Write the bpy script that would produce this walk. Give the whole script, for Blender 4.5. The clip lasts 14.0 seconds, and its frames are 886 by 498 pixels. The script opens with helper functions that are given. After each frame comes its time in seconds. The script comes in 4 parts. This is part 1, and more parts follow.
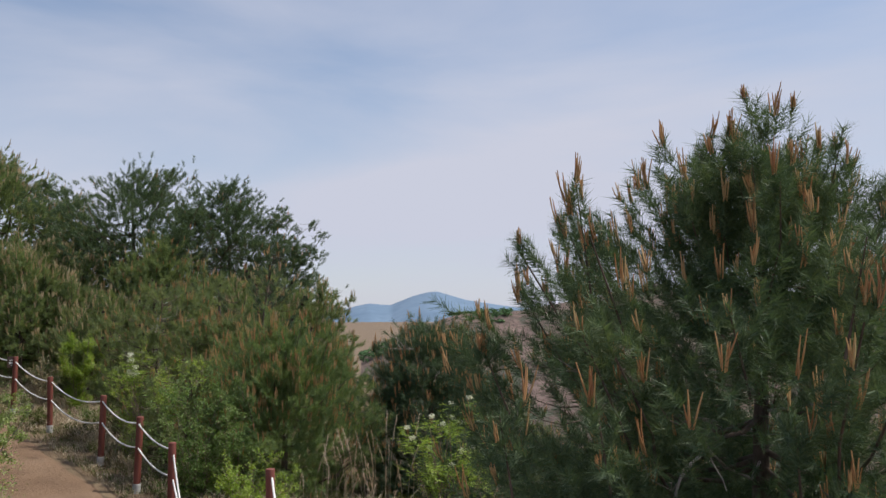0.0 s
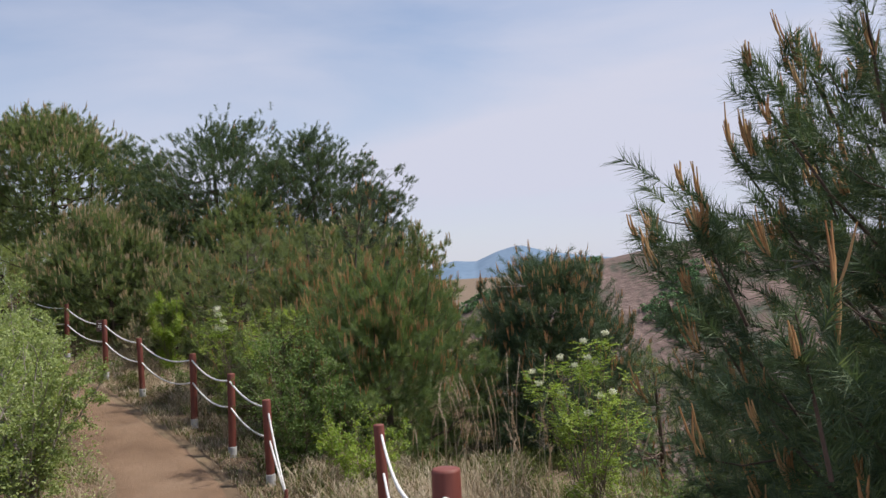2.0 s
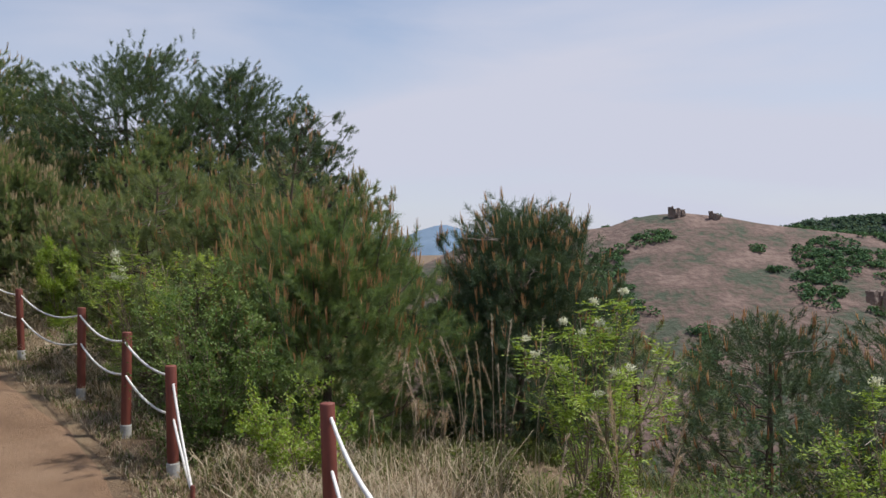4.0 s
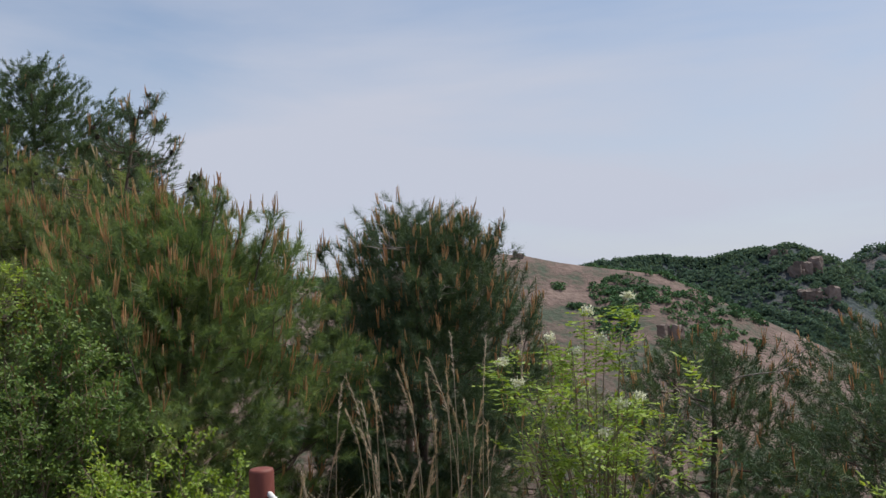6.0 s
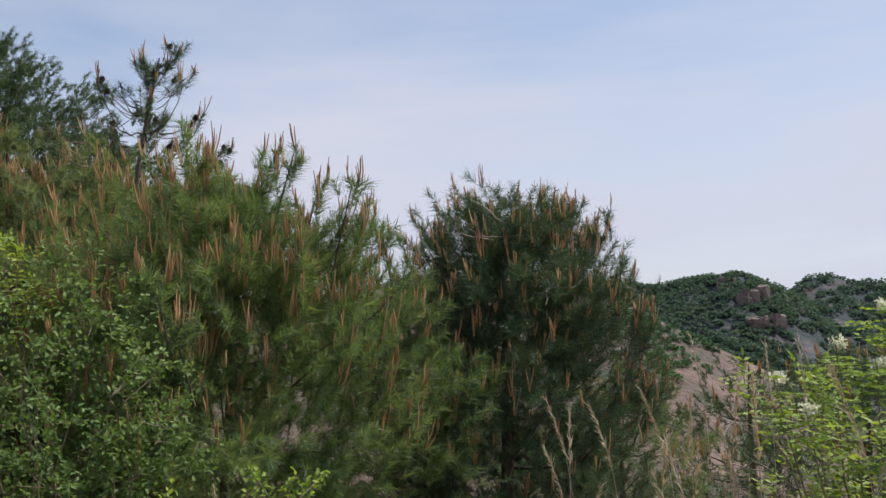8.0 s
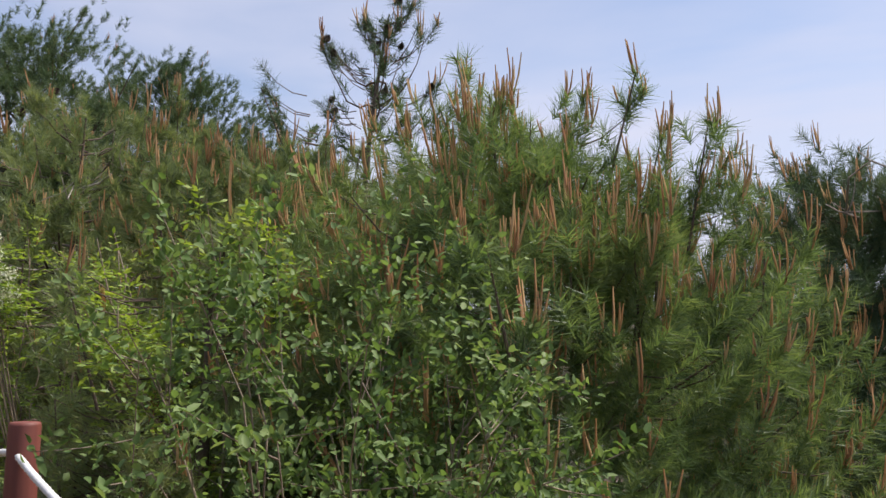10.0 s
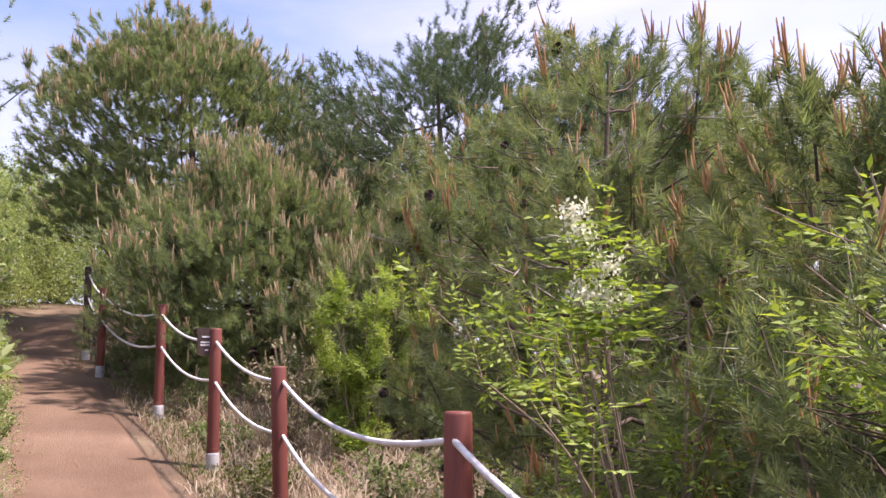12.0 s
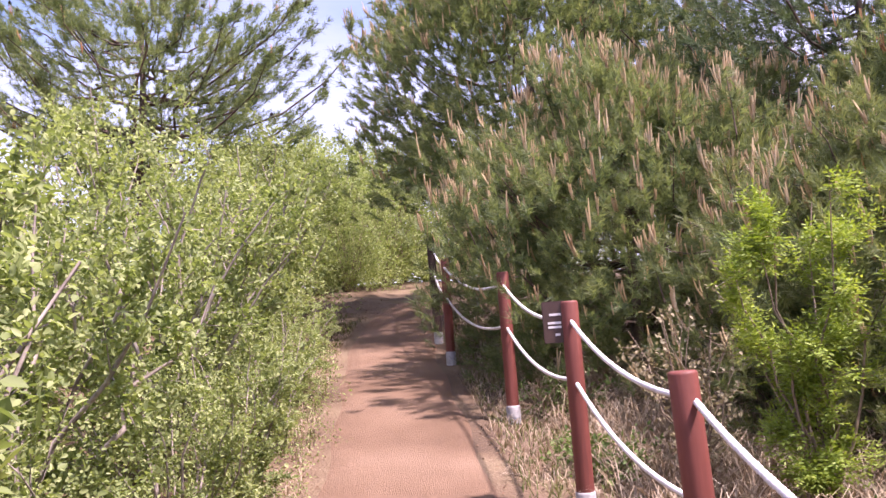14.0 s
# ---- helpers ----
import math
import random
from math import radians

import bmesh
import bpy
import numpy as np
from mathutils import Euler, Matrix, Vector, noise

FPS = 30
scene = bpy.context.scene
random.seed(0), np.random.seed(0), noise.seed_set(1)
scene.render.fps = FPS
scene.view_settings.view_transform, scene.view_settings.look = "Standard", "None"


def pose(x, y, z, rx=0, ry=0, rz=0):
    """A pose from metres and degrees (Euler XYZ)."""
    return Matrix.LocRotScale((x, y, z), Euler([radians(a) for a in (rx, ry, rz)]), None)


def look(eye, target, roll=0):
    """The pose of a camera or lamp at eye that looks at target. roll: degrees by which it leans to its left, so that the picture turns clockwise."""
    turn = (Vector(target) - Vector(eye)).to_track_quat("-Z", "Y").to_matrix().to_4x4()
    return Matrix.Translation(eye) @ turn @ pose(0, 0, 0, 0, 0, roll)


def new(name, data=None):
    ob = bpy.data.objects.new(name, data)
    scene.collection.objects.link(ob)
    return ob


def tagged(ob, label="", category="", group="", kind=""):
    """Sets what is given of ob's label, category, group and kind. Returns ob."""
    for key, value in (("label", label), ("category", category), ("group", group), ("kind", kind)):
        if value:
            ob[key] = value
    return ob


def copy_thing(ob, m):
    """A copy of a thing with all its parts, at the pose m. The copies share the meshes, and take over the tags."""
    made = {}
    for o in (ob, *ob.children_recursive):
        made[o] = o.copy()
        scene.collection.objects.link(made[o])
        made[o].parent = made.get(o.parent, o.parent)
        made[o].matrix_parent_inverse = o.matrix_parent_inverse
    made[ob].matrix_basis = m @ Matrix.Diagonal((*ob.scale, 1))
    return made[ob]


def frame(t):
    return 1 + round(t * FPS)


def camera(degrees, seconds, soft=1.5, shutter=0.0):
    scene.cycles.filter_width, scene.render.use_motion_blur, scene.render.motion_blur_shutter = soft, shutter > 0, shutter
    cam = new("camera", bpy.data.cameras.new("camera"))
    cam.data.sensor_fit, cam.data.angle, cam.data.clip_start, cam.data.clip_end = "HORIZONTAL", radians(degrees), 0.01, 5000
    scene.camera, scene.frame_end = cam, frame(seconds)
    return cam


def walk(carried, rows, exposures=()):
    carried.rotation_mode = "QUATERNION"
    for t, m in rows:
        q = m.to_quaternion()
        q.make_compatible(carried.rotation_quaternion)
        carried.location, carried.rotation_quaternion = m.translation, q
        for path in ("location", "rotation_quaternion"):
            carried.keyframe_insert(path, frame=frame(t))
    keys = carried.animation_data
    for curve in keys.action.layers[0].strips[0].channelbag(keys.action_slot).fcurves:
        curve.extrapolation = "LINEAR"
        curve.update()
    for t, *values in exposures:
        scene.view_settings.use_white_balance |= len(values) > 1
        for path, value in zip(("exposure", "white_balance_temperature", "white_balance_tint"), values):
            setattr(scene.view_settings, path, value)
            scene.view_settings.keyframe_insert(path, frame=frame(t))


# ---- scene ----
cam = camera(56.4, 14.0, soft=1.5)

PATH = [
    (0, (1.85, -1.962, 2.003), (1.717, 0.027, 2.168), -0.2),
    (0.5, (1.705, -1.538, 1.911), (1.632, 0.453, 2.082), -1.7),
    (1, (1.603, -1.105, 1.823), (1.343, 0.875, 1.928), -2.0),
    (1.5, (1.427, -0.754, 1.771), (1.07, 1.211, 1.879), -4.5),
    (2, (1.289, -0.304, 1.683), (0.953, 1.667, 1.748), -3.3),
    (2.2, (1.229, -0.122, 1.64), (0.897, 1.85, 1.646), -1.5),
    (4.3, (0.344, 2.212, 1.307), (0.266, 4.21, 1.311), -0.4),
    (4.5, (0.256, 2.405, 1.303), (0.248, 4.405, 1.309), 0.2),
    (5, (-0.028, 2.857, 1.206), (0.143, 4.847, 1.31), 0.7),
    (5.5, (-0.273, 3.405, 1.124), (-0.022, 5.38, 1.31), 0.6),
    (6, (-0.576, 3.911, 1.028), (-0.259, 5.884, 1.123), -1.3),
    (6.5, (-0.793, 4.476, 0.931), (-0.45, 6.445, 0.973), -2.0),
    (7, (-1.052, 5.0, 0.886), (-0.676, 6.962, 0.985), -1.5),
    (7.2, (-1.211, 5.155, 0.884), (-0.811, 7.111, 0.999), -1.3),
    (9.3, (-2.069, 7.197, 0.72), (-1.616, 9.134, 0.926), -0.3),
    (9.5, (-2.211, 7.372, 0.704), (-1.795, 9.316, 0.924), -0.4),
    (10, (-2.471, 7.783, 0.703), (-2.352, 9.766, 0.94), -1.0),
    (10.5, (-2.792, 8.183, 0.738), (-2.993, 10.159, 0.974), -0.7),
    (11, (-3.22, 8.578, 0.793), (-3.619, 10.522, 1.038), -1.5),
    (11.5, (-3.583, 9.109, 0.804), (-4.16, 11.005, 1.073), -1.7),
    (12, (-4.055, 9.575, 0.823), (-4.798, 11.413, 1.094), -1.0),
    (12.5, (-4.466, 10.167, 0.869), (-5.403, 11.916, 1.121), -2.7),
    (13, (-4.919, 10.766, 0.869), (-5.991, 12.438, 1.104), -3.0),
    (13.5, (-5.317, 11.428, 0.91), (-6.549, 12.988, 1.134), -3.6),
    (14, (-5.718, 11.984, 0.988), (-7.18, 13.331, 1.208), -4.6),
]
EXPOSURE = [(0, -0.05, 6500, 10), (2.0, 0.06, 6500, 12), (4.3, -0.06, 6500, 10), (5.3, -0.2, 6400, 6), (7.0, 0.03, 6500, 10), (9.3, 0.1, 6500, 10), (10.0, 0.28, 6500, 14), (10.5, 0.66, 6500, 22), (12.0, 0.98, 6500, 33), (14.0, 1.32, 6500, 44)]
walk(cam, [(t, look(eye, target, roll)) for t, eye, target, roll in PATH], EXPOSURE)

# ---- light ----
SUN = Vector((0.55, 0.15, 1.0)).normalized()
world = bpy.data.worlds.new("world")
scene.world = world
world.use_nodes = True
wn, wl = world.node_tree.nodes, world.node_tree.links
wn.clear()
w_out, w_bg = wn.new("ShaderNodeOutputWorld"), wn.new("ShaderNodeBackground")
w_sky = wn.new("ShaderNodeTexSky")
w_sky.sky_type, w_sky.sun_disc = "NISHITA", False
w_sky.sun_elevation = math.asin(SUN.z)
w_sky.sun_rotation = math.atan2(SUN.x, SUN.y)
w_sky.air_density, w_sky.dust_density, w_sky.ozone_density = 1.0, 0.6, 2.0
w_co, w_map = wn.new("ShaderNodeTexCoord"), wn.new("ShaderNodeMapping")
w_map.inputs["Scale"].default_value = (0.9, 1.2, 4.2)
w_map.inputs["Rotation"].default_value = (0.0, 0.12, 0.35)
w_n1 = wn.new("ShaderNodeTexNoise")
w_n1.inputs["Scale"].default_value, w_n1.inputs["Detail"].default_value = 1.6, 7.0
w_n1.inputs["Roughness"].default_value, w_n1.inputs["Distortion"].default_value = 0.5, 0.35
w_ramp = wn.new("ShaderNodeValToRGB")
w_ramp.color_ramp.elements[0].position, w_ramp.color_ramp.elements[0].color = 0.34, (0.12, 0.12, 0.12, 1)
w_ramp.color_ramp.elements[1].position, w_ramp.color_ramp.elements[1].color = 0.66, (0.8, 0.8, 0.8, 1)
w_sep, w_low = wn.new("ShaderNodeSeparateXYZ"), wn.new("ShaderNodeMapRange")
w_low.inputs["From Min"].default_value, w_low.inputs["From Max"].default_value = 0.0, 0.42
w_low.inputs["To Min"].default_value, w_low.inputs["To Max"].default_value = 0.55, 0.0
w_thin, w_all = wn.new("ShaderNodeMapRange"), wn.new("ShaderNodeMath")
w_thin.inputs["From Min"].default_value, w_thin.inputs["From Max"].default_value = -0.7, -0.05
w_thin.inputs["To Min"].default_value, w_thin.inputs["To Max"].default_value = -0.26, 0.0
w_add = wn.new("ShaderNodeMath")
w_add.operation, w_add.use_clamp = "ADD", True
w_mix = wn.new("ShaderNodeMixRGB")
CLOUD = (4.7, 4.9, 5.8, 1.0)
w_mix.inputs["Color2"].default_value = CLOUD
wl.new(w_co.outputs["Generated"], w_map.inputs["Vector"])
wl.new(w_map.outputs["Vector"], w_n1.inputs["Vector"])
wl.new(w_n1.outputs["Fac"], w_ramp.inputs["Fac"])
wl.new(w_co.outputs["Generated"], w_sep.inputs["Vector"])
wl.new(w_sep.outputs["Z"], w_low.inputs["Value"])
wl.new(w_ramp.outputs["Color"], w_add.inputs[0])
wl.new(w_sep.outputs["X"], w_thin.inputs["Value"])
wl.new(w_low.outputs["Result"], w_all.inputs[0])
wl.new(w_thin.outputs["Result"], w_all.inputs[1])
wl.new(w_all.outputs["Value"], w_add.inputs[1])
wl.new(w_add.outputs["Value"], w_mix.inputs["Fac"])
wl.new(w_sky.outputs["Color"], w_mix.inputs["Color1"])
wl.new(w_mix.outputs["Color"], w_bg.inputs["Color"])
w_bg.inputs["Strength"].default_value = 0.13
wl.new(w_bg.outputs["Background"], w_out.inputs["Surface"])

sun_data = bpy.data.lights.new("sun", "SUN")
sun_data.energy, sun_data.angle, sun_data.color = 5.0, radians(2.5), (1.0, 0.95, 0.86)
sun_ob = new("sun", sun_data)
sun_ob.matrix_world = look(SUN * 60, (0, 0, 0))


# ---- materials ----
def material(name):
    m = bpy.data.materials.new(name)
    m.use_nodes = True
    n = m.node_tree.nodes
    return m, n, m.node_tree.links, n["Principled BSDF"]


def ramp_of(n, stops):
    r = n.new("ShaderNodeValToRGB")
    while len(r.color_ramp.elements) < len(stops):
        r.color_ramp.elements.new(0.5)
    for e, (p, c) in zip(r.color_ramp.elements, stops):
        e.position, e.color = p, (*c, 1)
    return r


def surface(name, stops, scale, rough=0.8, bump=0.3, fine=60.0, dist=0.01, stretch=(1, 1, 1), metal=0.0, detail=6.0):
    """Two-scale mottled surface: a broad noise through a colour ramp, a fine one as grain and relief."""
    m, n, l, b = material(name)
    co, mp = n.new("ShaderNodeTexCoord"), n.new("ShaderNodeMapping")
    mp.inputs["Scale"].default_value = stretch
    l.new(co.outputs["Object"], mp.inputs["Vector"])
    big, small = n.new("ShaderNodeTexNoise"), n.new("ShaderNodeTexNoise")
    big.inputs["Scale"].default_value, big.inputs["Detail"].default_value = scale, detail
    small.inputs["Scale"].default_value, small.inputs["Detail"].default_value = fine, 4.0
    l.new(mp.outputs["Vector"], big.inputs["Vector"])
    l.new(mp.outputs["Vector"], small.inputs["Vector"])
    mix = n.new("ShaderNodeMath")
    mix.operation = "MULTIPLY_ADD"
    mix.inputs[1].default_value, mix.inputs[2].default_value = 0.45, -0.22
    l.new(small.outputs["Fac"], mix.inputs[0])
    add = n.new("ShaderNodeMath")
    l.new(big.outputs["Fac"], add.inputs[0])
    l.new(mix.outputs["Value"], add.inputs[1])
    r = ramp_of(n, stops)
    l.new(add.outputs["Value"], r.inputs["Fac"])
    l.new(r.outputs["Color"], b.inputs["Base Color"])
    b.inputs["Roughness"].default_value, b.inputs["Metallic"].default_value = rough, metal
    bp = n.new("ShaderNodeBump")
    bp.inputs["Strength"].default_value, bp.inputs["Distance"].default_value = bump, dist
    l.new(small.outputs["Fac"], bp.inputs["Height"])
    l.new(bp.outputs["Normal"], b.inputs["Normal"])
    return m


def leafy(name, stops, through_colour, translucency=0.3, rough=0.55, patch=1.6, gloss=0.25):
    """Thin foliage: reflects and lets light through; colour varies leaf by leaf and in broad patches."""
    m, n, l, b = material(name)
    geo, oi = n.new("ShaderNodeNewGeometry"), n.new("ShaderNodeObjectInfo")
    co, big = n.new("ShaderNodeTexCoord"), n.new("ShaderNodeTexNoise")
    big.inputs["Scale"].default_value, big.inputs["Detail"].default_value = patch, 3.0
    l.new(co.outputs["Object"], big.inputs["Vector"])
    a, c = n.new("ShaderNodeMath"), n.new("ShaderNodeMath")
    a.operation = c.operation = "MULTIPLY_ADD"
    a.inputs[1].default_value = 0.5
    l.new(geo.outputs["Random Per Island"], a.inputs[0])
    l.new(big.outputs["Fac"], c.inputs[0])
    c.inputs[1].default_value, c.inputs[2].default_value = 0.9, -0.2
    l.new(c.outputs["Value"], a.inputs[2])
    r = ramp_of(n, stops)
    l.new(a.outputs["Value"], r.inputs["Fac"])
    l.new(r.outputs["Color"], b.inputs["Base Color"])
    b.inputs["Roughness"].default_value = rough
    b.inputs["Specular IOR Level"].default_value = gloss
    tr = n.new("ShaderNodeBsdfTranslucent")
    mul = n.new("ShaderNodeMixRGB")
    mul.blend_type, mul.inputs["Fac"].default_value = "MULTIPLY", 1.0
    mul.inputs["Color2"].default_value = (*through_colour, 1)
    l.new(r.outputs["Color"], mul.inputs["Color1"])
    l.new(mul.outputs["Color"], tr.inputs["Color"])
    mx = n.new("ShaderNodeMixShader")
    mx.inputs["Fac"].default_value = translucency
    l.new(b.outputs["BSDF"], mx.inputs[1])
    l.new(tr.outputs["BSDF"], mx.inputs[2])
    l.new(mx.outputs["Shader"], n["Material Output"].inputs["Surface"])
    return m


M_GROUND = surface("soil", [(0.3, (0.085, 0.055, 0.034)), (0.5, (0.15, 0.1, 0.06)), (0.7, (0.22, 0.165, 0.1))], 0.9, 0.95, 0.8, 45, 0.03)
M_MAT = surface("coir_mat", [(0.25, (0.18, 0.105, 0.06)), (0.5, (0.275, 0.168, 0.102)), (0.75, (0.37, 0.245, 0.16))], 0.9, 0.95, 0.9, 60, 0.014)


def weave(m, scale, amount):
    """Adds the ridges of coarse weaving to a surface, in relief and as darker gaps."""
    n, l = m.node_tree.nodes, m.node_tree.links
    b = n["Principled BSDF"]
    co, heights = n.new("ShaderNodeTexCoord"), []
    for turn in (0.6, 2.17):
        mp, wv = n.new("ShaderNodeMapping"), n.new("ShaderNodeTexWave")
        mp.inputs["Rotation"].default_value = (0, 0, turn)
        wv.inputs["Scale"].default_value, wv.inputs["Distortion"].default_value, wv.inputs["Detail"].default_value = scale, 9.0, 3.0
        l.new(co.outputs["Object"], mp.inputs["Vector"])
        l.new(mp.outputs["Vector"], wv.inputs["Vector"])
        heights.append(wv)
    mul = n.new("ShaderNodeMath")
    mul.operation = "MULTIPLY"
    l.new(heights[0].outputs["Fac"], mul.inputs[0])
    l.new(heights[1].outputs["Fac"], mul.inputs[1])
    old = b.inputs["Base Color"].links[0].from_socket
    mx, gap = n.new("ShaderNodeMixRGB"), n.new("ShaderNodeMapRange")
    mx.blend_type, mx.inputs["Fac"].default_value = "MULTIPLY", amount
    gap.inputs["To Min"].default_value, gap.inputs["To Max"].default_value = 0.55, 1.25
    l.new(mul.outputs["Value"], gap.inputs["Value"])
    l.new(old, mx.inputs["Color1"])
    l.new(gap.outputs["Result"], mx.inputs["Color2"])
    l.new(mx.outputs["Color"], b.inputs["Base Color"])
    first = b.inputs["Normal"].links[0].from_node
    bp = n.new("ShaderNodeBump")
    bp.inputs["Strength"].default_value, bp.inputs["Distance"].default_value = 0.8, 0.008
    l.new(mul.outputs["Value"], bp.inputs["Height"])
    l.new(first.outputs["Normal"], bp.inputs["Normal"])
    l.new(bp.outputs["Normal"], b.inputs["Normal"])


weave(M_MAT, 24.0, 0.95)
M_POST = surface("painted_wood", [(0.3, (0.115, 0.03, 0.022)), (0.55, (0.175, 0.047, 0.034)), (0.8, (0.24, 0.078, 0.055))], 6.0, 0.62, 0.25, 40, 0.004, (1, 1, 0.12))
# darker copy of the post wood, with the shade under the pine in its colour
M_POST_SHADED = surface("shaded_painted_wood", [(0.3, (0.03, 0.018, 0.014)), (0.7, (0.075, 0.04, 0.03))], 6.0, 0.75, 0.3, 40, 0.004, (1, 1, 0.12))
M_SLEEVE = surface("concrete", [(0.3, (0.26, 0.26, 0.26)), (0.7, (0.5, 0.5, 0.5))], 9.0, 0.85, 0.4, 60, 0.004)
M_ROPE = surface("white_rope", [(0.3, (0.55, 0.53, 0.52)), (0.7, (0.78, 0.77, 0.77))], 8.0, 0.8, 0.4, 220, 0.002)
M_BARK = surface("bark", [(0.3, (0.05, 0.034, 0.027)), (0.7, (0.15, 0.105, 0.08))], 9.0, 0.9, 0.7, 40, 0.01, (1, 1, 0.4))
M_ROCK = surface("rock", [(0.3, (0.1, 0.075, 0.065)), (0.55, (0.2, 0.155, 0.135)), (0.8, (0.3, 0.245, 0.215))], 0.25, 0.95, 0.6, 1.4, 0.5)
M_DEAD = surface("dead_wood", [(0.3, (0.2, 0.16, 0.13)), (0.7, (0.42, 0.37, 0.33))], 9.0, 0.85, 0.5, 50, 0.004)
M_STEM = surface("stem", [(0.3, (0.14, 0.1, 0.07)), (0.7, (0.3, 0.24, 0.17))], 9.0, 0.85, 0.4, 50, 0.004)
M_STEM_GREY = surface("grey_stem", [(0.3, (0.17, 0.14, 0.115)), (0.7, (0.4, 0.35, 0.3))], 9.0, 0.85, 0.4, 50, 0.004)
M_SIGN = surface("sign_board", [(0.3, (0.045, 0.024, 0.018)), (0.7, (0.075, 0.042, 0.032))], 9.0, 0.5, 0.1, 60, 0.001)
M_LETTER = surface("white_paint", [(0.3, (0.6, 0.6, 0.6)), (0.7, (0.75, 0.75, 0.75))], 9.0, 0.5, 0.05, 60, 0.001)
M_NEEDLE = leafy("pine_needles", [(0.1, (0.066, 0.105, 0.06)), (0.5, (0.148, 0.212, 0.098)), (0.9, (0.275, 0.32, 0.145))], (1.25, 1.3, 0.6), 0.45, 0.42)
M_NEEDLE_GREY = leafy("pine_needles_grey", [(0.1, (0.075, 0.118, 0.074)), (0.5, (0.178, 0.23, 0.115)), (0.9, (0.31, 0.34, 0.17))], (1.25, 1.3, 0.65), 0.46, 0.45)
M_NEEDLE_OLIVE = leafy("pine_needles_olive", [(0.1, (0.085, 0.128, 0.07)), (0.5, (0.175, 0.225, 0.115)), (0.9, (0.31, 0.33, 0.165))], (1.25, 1.25, 0.6), 0.45, 0.42)
M_NEEDLE_DARK = leafy("pine_needles_dark", [(0.1, (0.036, 0.068, 0.045)), (0.5, (0.082, 0.13, 0.072)), (0.9, (0.16, 0.195, 0.095))], (1.2, 1.2, 0.6), 0.22, 0.5)
M_NEEDLE_DEEP = leafy("pine_needles_deep", [(0.1, (0.04, 0.072, 0.046)), (0.5, (0.09, 0.138, 0.075)), (0.9, (0.175, 0.215, 0.105))], (1.2, 1.25, 0.65), 0.27, 0.48)
M_CANDLE = leafy("pine_candles", [(0.1, (0.33, 0.14, 0.07)), (0.5, (0.5, 0.28, 0.13)), (0.9, (0.62, 0.47, 0.24))], (1, 0.8, 0.4), 0.2, 0.6, 3.0)
M_CANDLE_PALE = leafy("pale_candles", [(0.1, (0.36, 0.24, 0.13)), (0.5, (0.56, 0.43, 0.25)), (0.9, (0.72, 0.6, 0.4))], (1, 0.9, 0.5), 0.25, 0.6, 3.0)
M_CONE = surface("cone", [(0.3, (0.025, 0.017, 0.013)), (0.7, (0.07, 0.045, 0.035))], 20, 0.9, 0.6, 80, 0.004)
M_LEAF = leafy("shrub_leaves", [(0.1, (0.062, 0.112, 0.036)), (0.5, (0.148, 0.228, 0.072)), (0.9, (0.29, 0.36, 0.15))], (1.1, 1.15, 0.6), 0.4, 0.55, gloss=0.2)
M_LEAF_YELLOW = leafy("light_leaves", [(0.1, (0.11, 0.155, 0.055)), (0.5, (0.28, 0.34, 0.135)), (0.9, (0.46, 0.5, 0.25))], (1.1, 1.2, 0.55), 0.42)
M_LEAF_BRIGHT = leafy("spring_leaves", [(0.1, (0.13, 0.21, 0.04)), (0.5, (0.26, 0.36, 0.075)), (0.9, (0.42, 0.5, 0.15))], (1.2, 1.2, 0.4), 0.42)
M_LEAF_PALE = leafy("pale_leaves", [(0.1, (0.2, 0.17, 0.1)), (0.5, (0.34, 0.3, 0.19)), (0.9, (0.48, 0.45, 0.3))], (1, 1, 0.7), 0.3)
M_FLOWER = leafy("white_flowers", [(0.1, (0.6, 0.6, 0.42)), (0.5, (0.75, 0.75, 0.6)), (0.9, (0.85, 0.84, 0.76))], (1, 1, 0.9), 0.3)
M_STRAW = leafy("dry_grass", [(0.1, (0.19, 0.13, 0.085)), (0.5, (0.37, 0.3, 0.21)), (0.9, (0.58, 0.52, 0.41))], (1, 0.9, 0.7), 0.25, 0.7)
M_LITTER = leafy("leaf_litter", [(0.1, (0.1, 0.055, 0.035)), (0.5, (0.2, 0.12, 0.075)), (0.9, (0.34, 0.25, 0.17))], (1, 0.8, 0.6), 0.15, 0.8)
M_GRASS = leafy("green_grass", [(0.1, (0.05, 0.07, 0.02)), (0.5, (0.11, 0.13, 0.04)), (0.9, (0.21, 0.215, 0.085))], (1.1, 1.2, 0.5), 0.3, 0.6)
M_PLUME = leafy("reed_plumes", [(0.1, (0.33, 0.25, 0.18)), (0.5, (0.5, 0.41, 0.3)), (0.9, (0.66, 0.58, 0.46))], (1, 0.9, 0.7), 0.3, 0.8)
M_HILL = surface("dry_hillside", [(0.36, (0.055, 0.068, 0.046)), (0.45, (0.1, 0.078, 0.062)), (0.55, (0.135, 0.092, 0.08)), (0.68, (0.19, 0.135, 0.115))], 0.13, 1.0, 0.5, 0.9, 1.0, detail=11.0)
# bluish tint of the darker tones is far haze put into the rock colour
M_RIDGE = surface("rock_ridge_hazed", [(0.35, (0.025, 0.042, 0.042)), (0.52, (0.045, 0.055, 0.06)), (0.64, (0.08, 0.072, 0.07)), (0.78, (0.17, 0.125, 0.11))], 0.07, 1.0, 0.6, 0.5, 2.0)
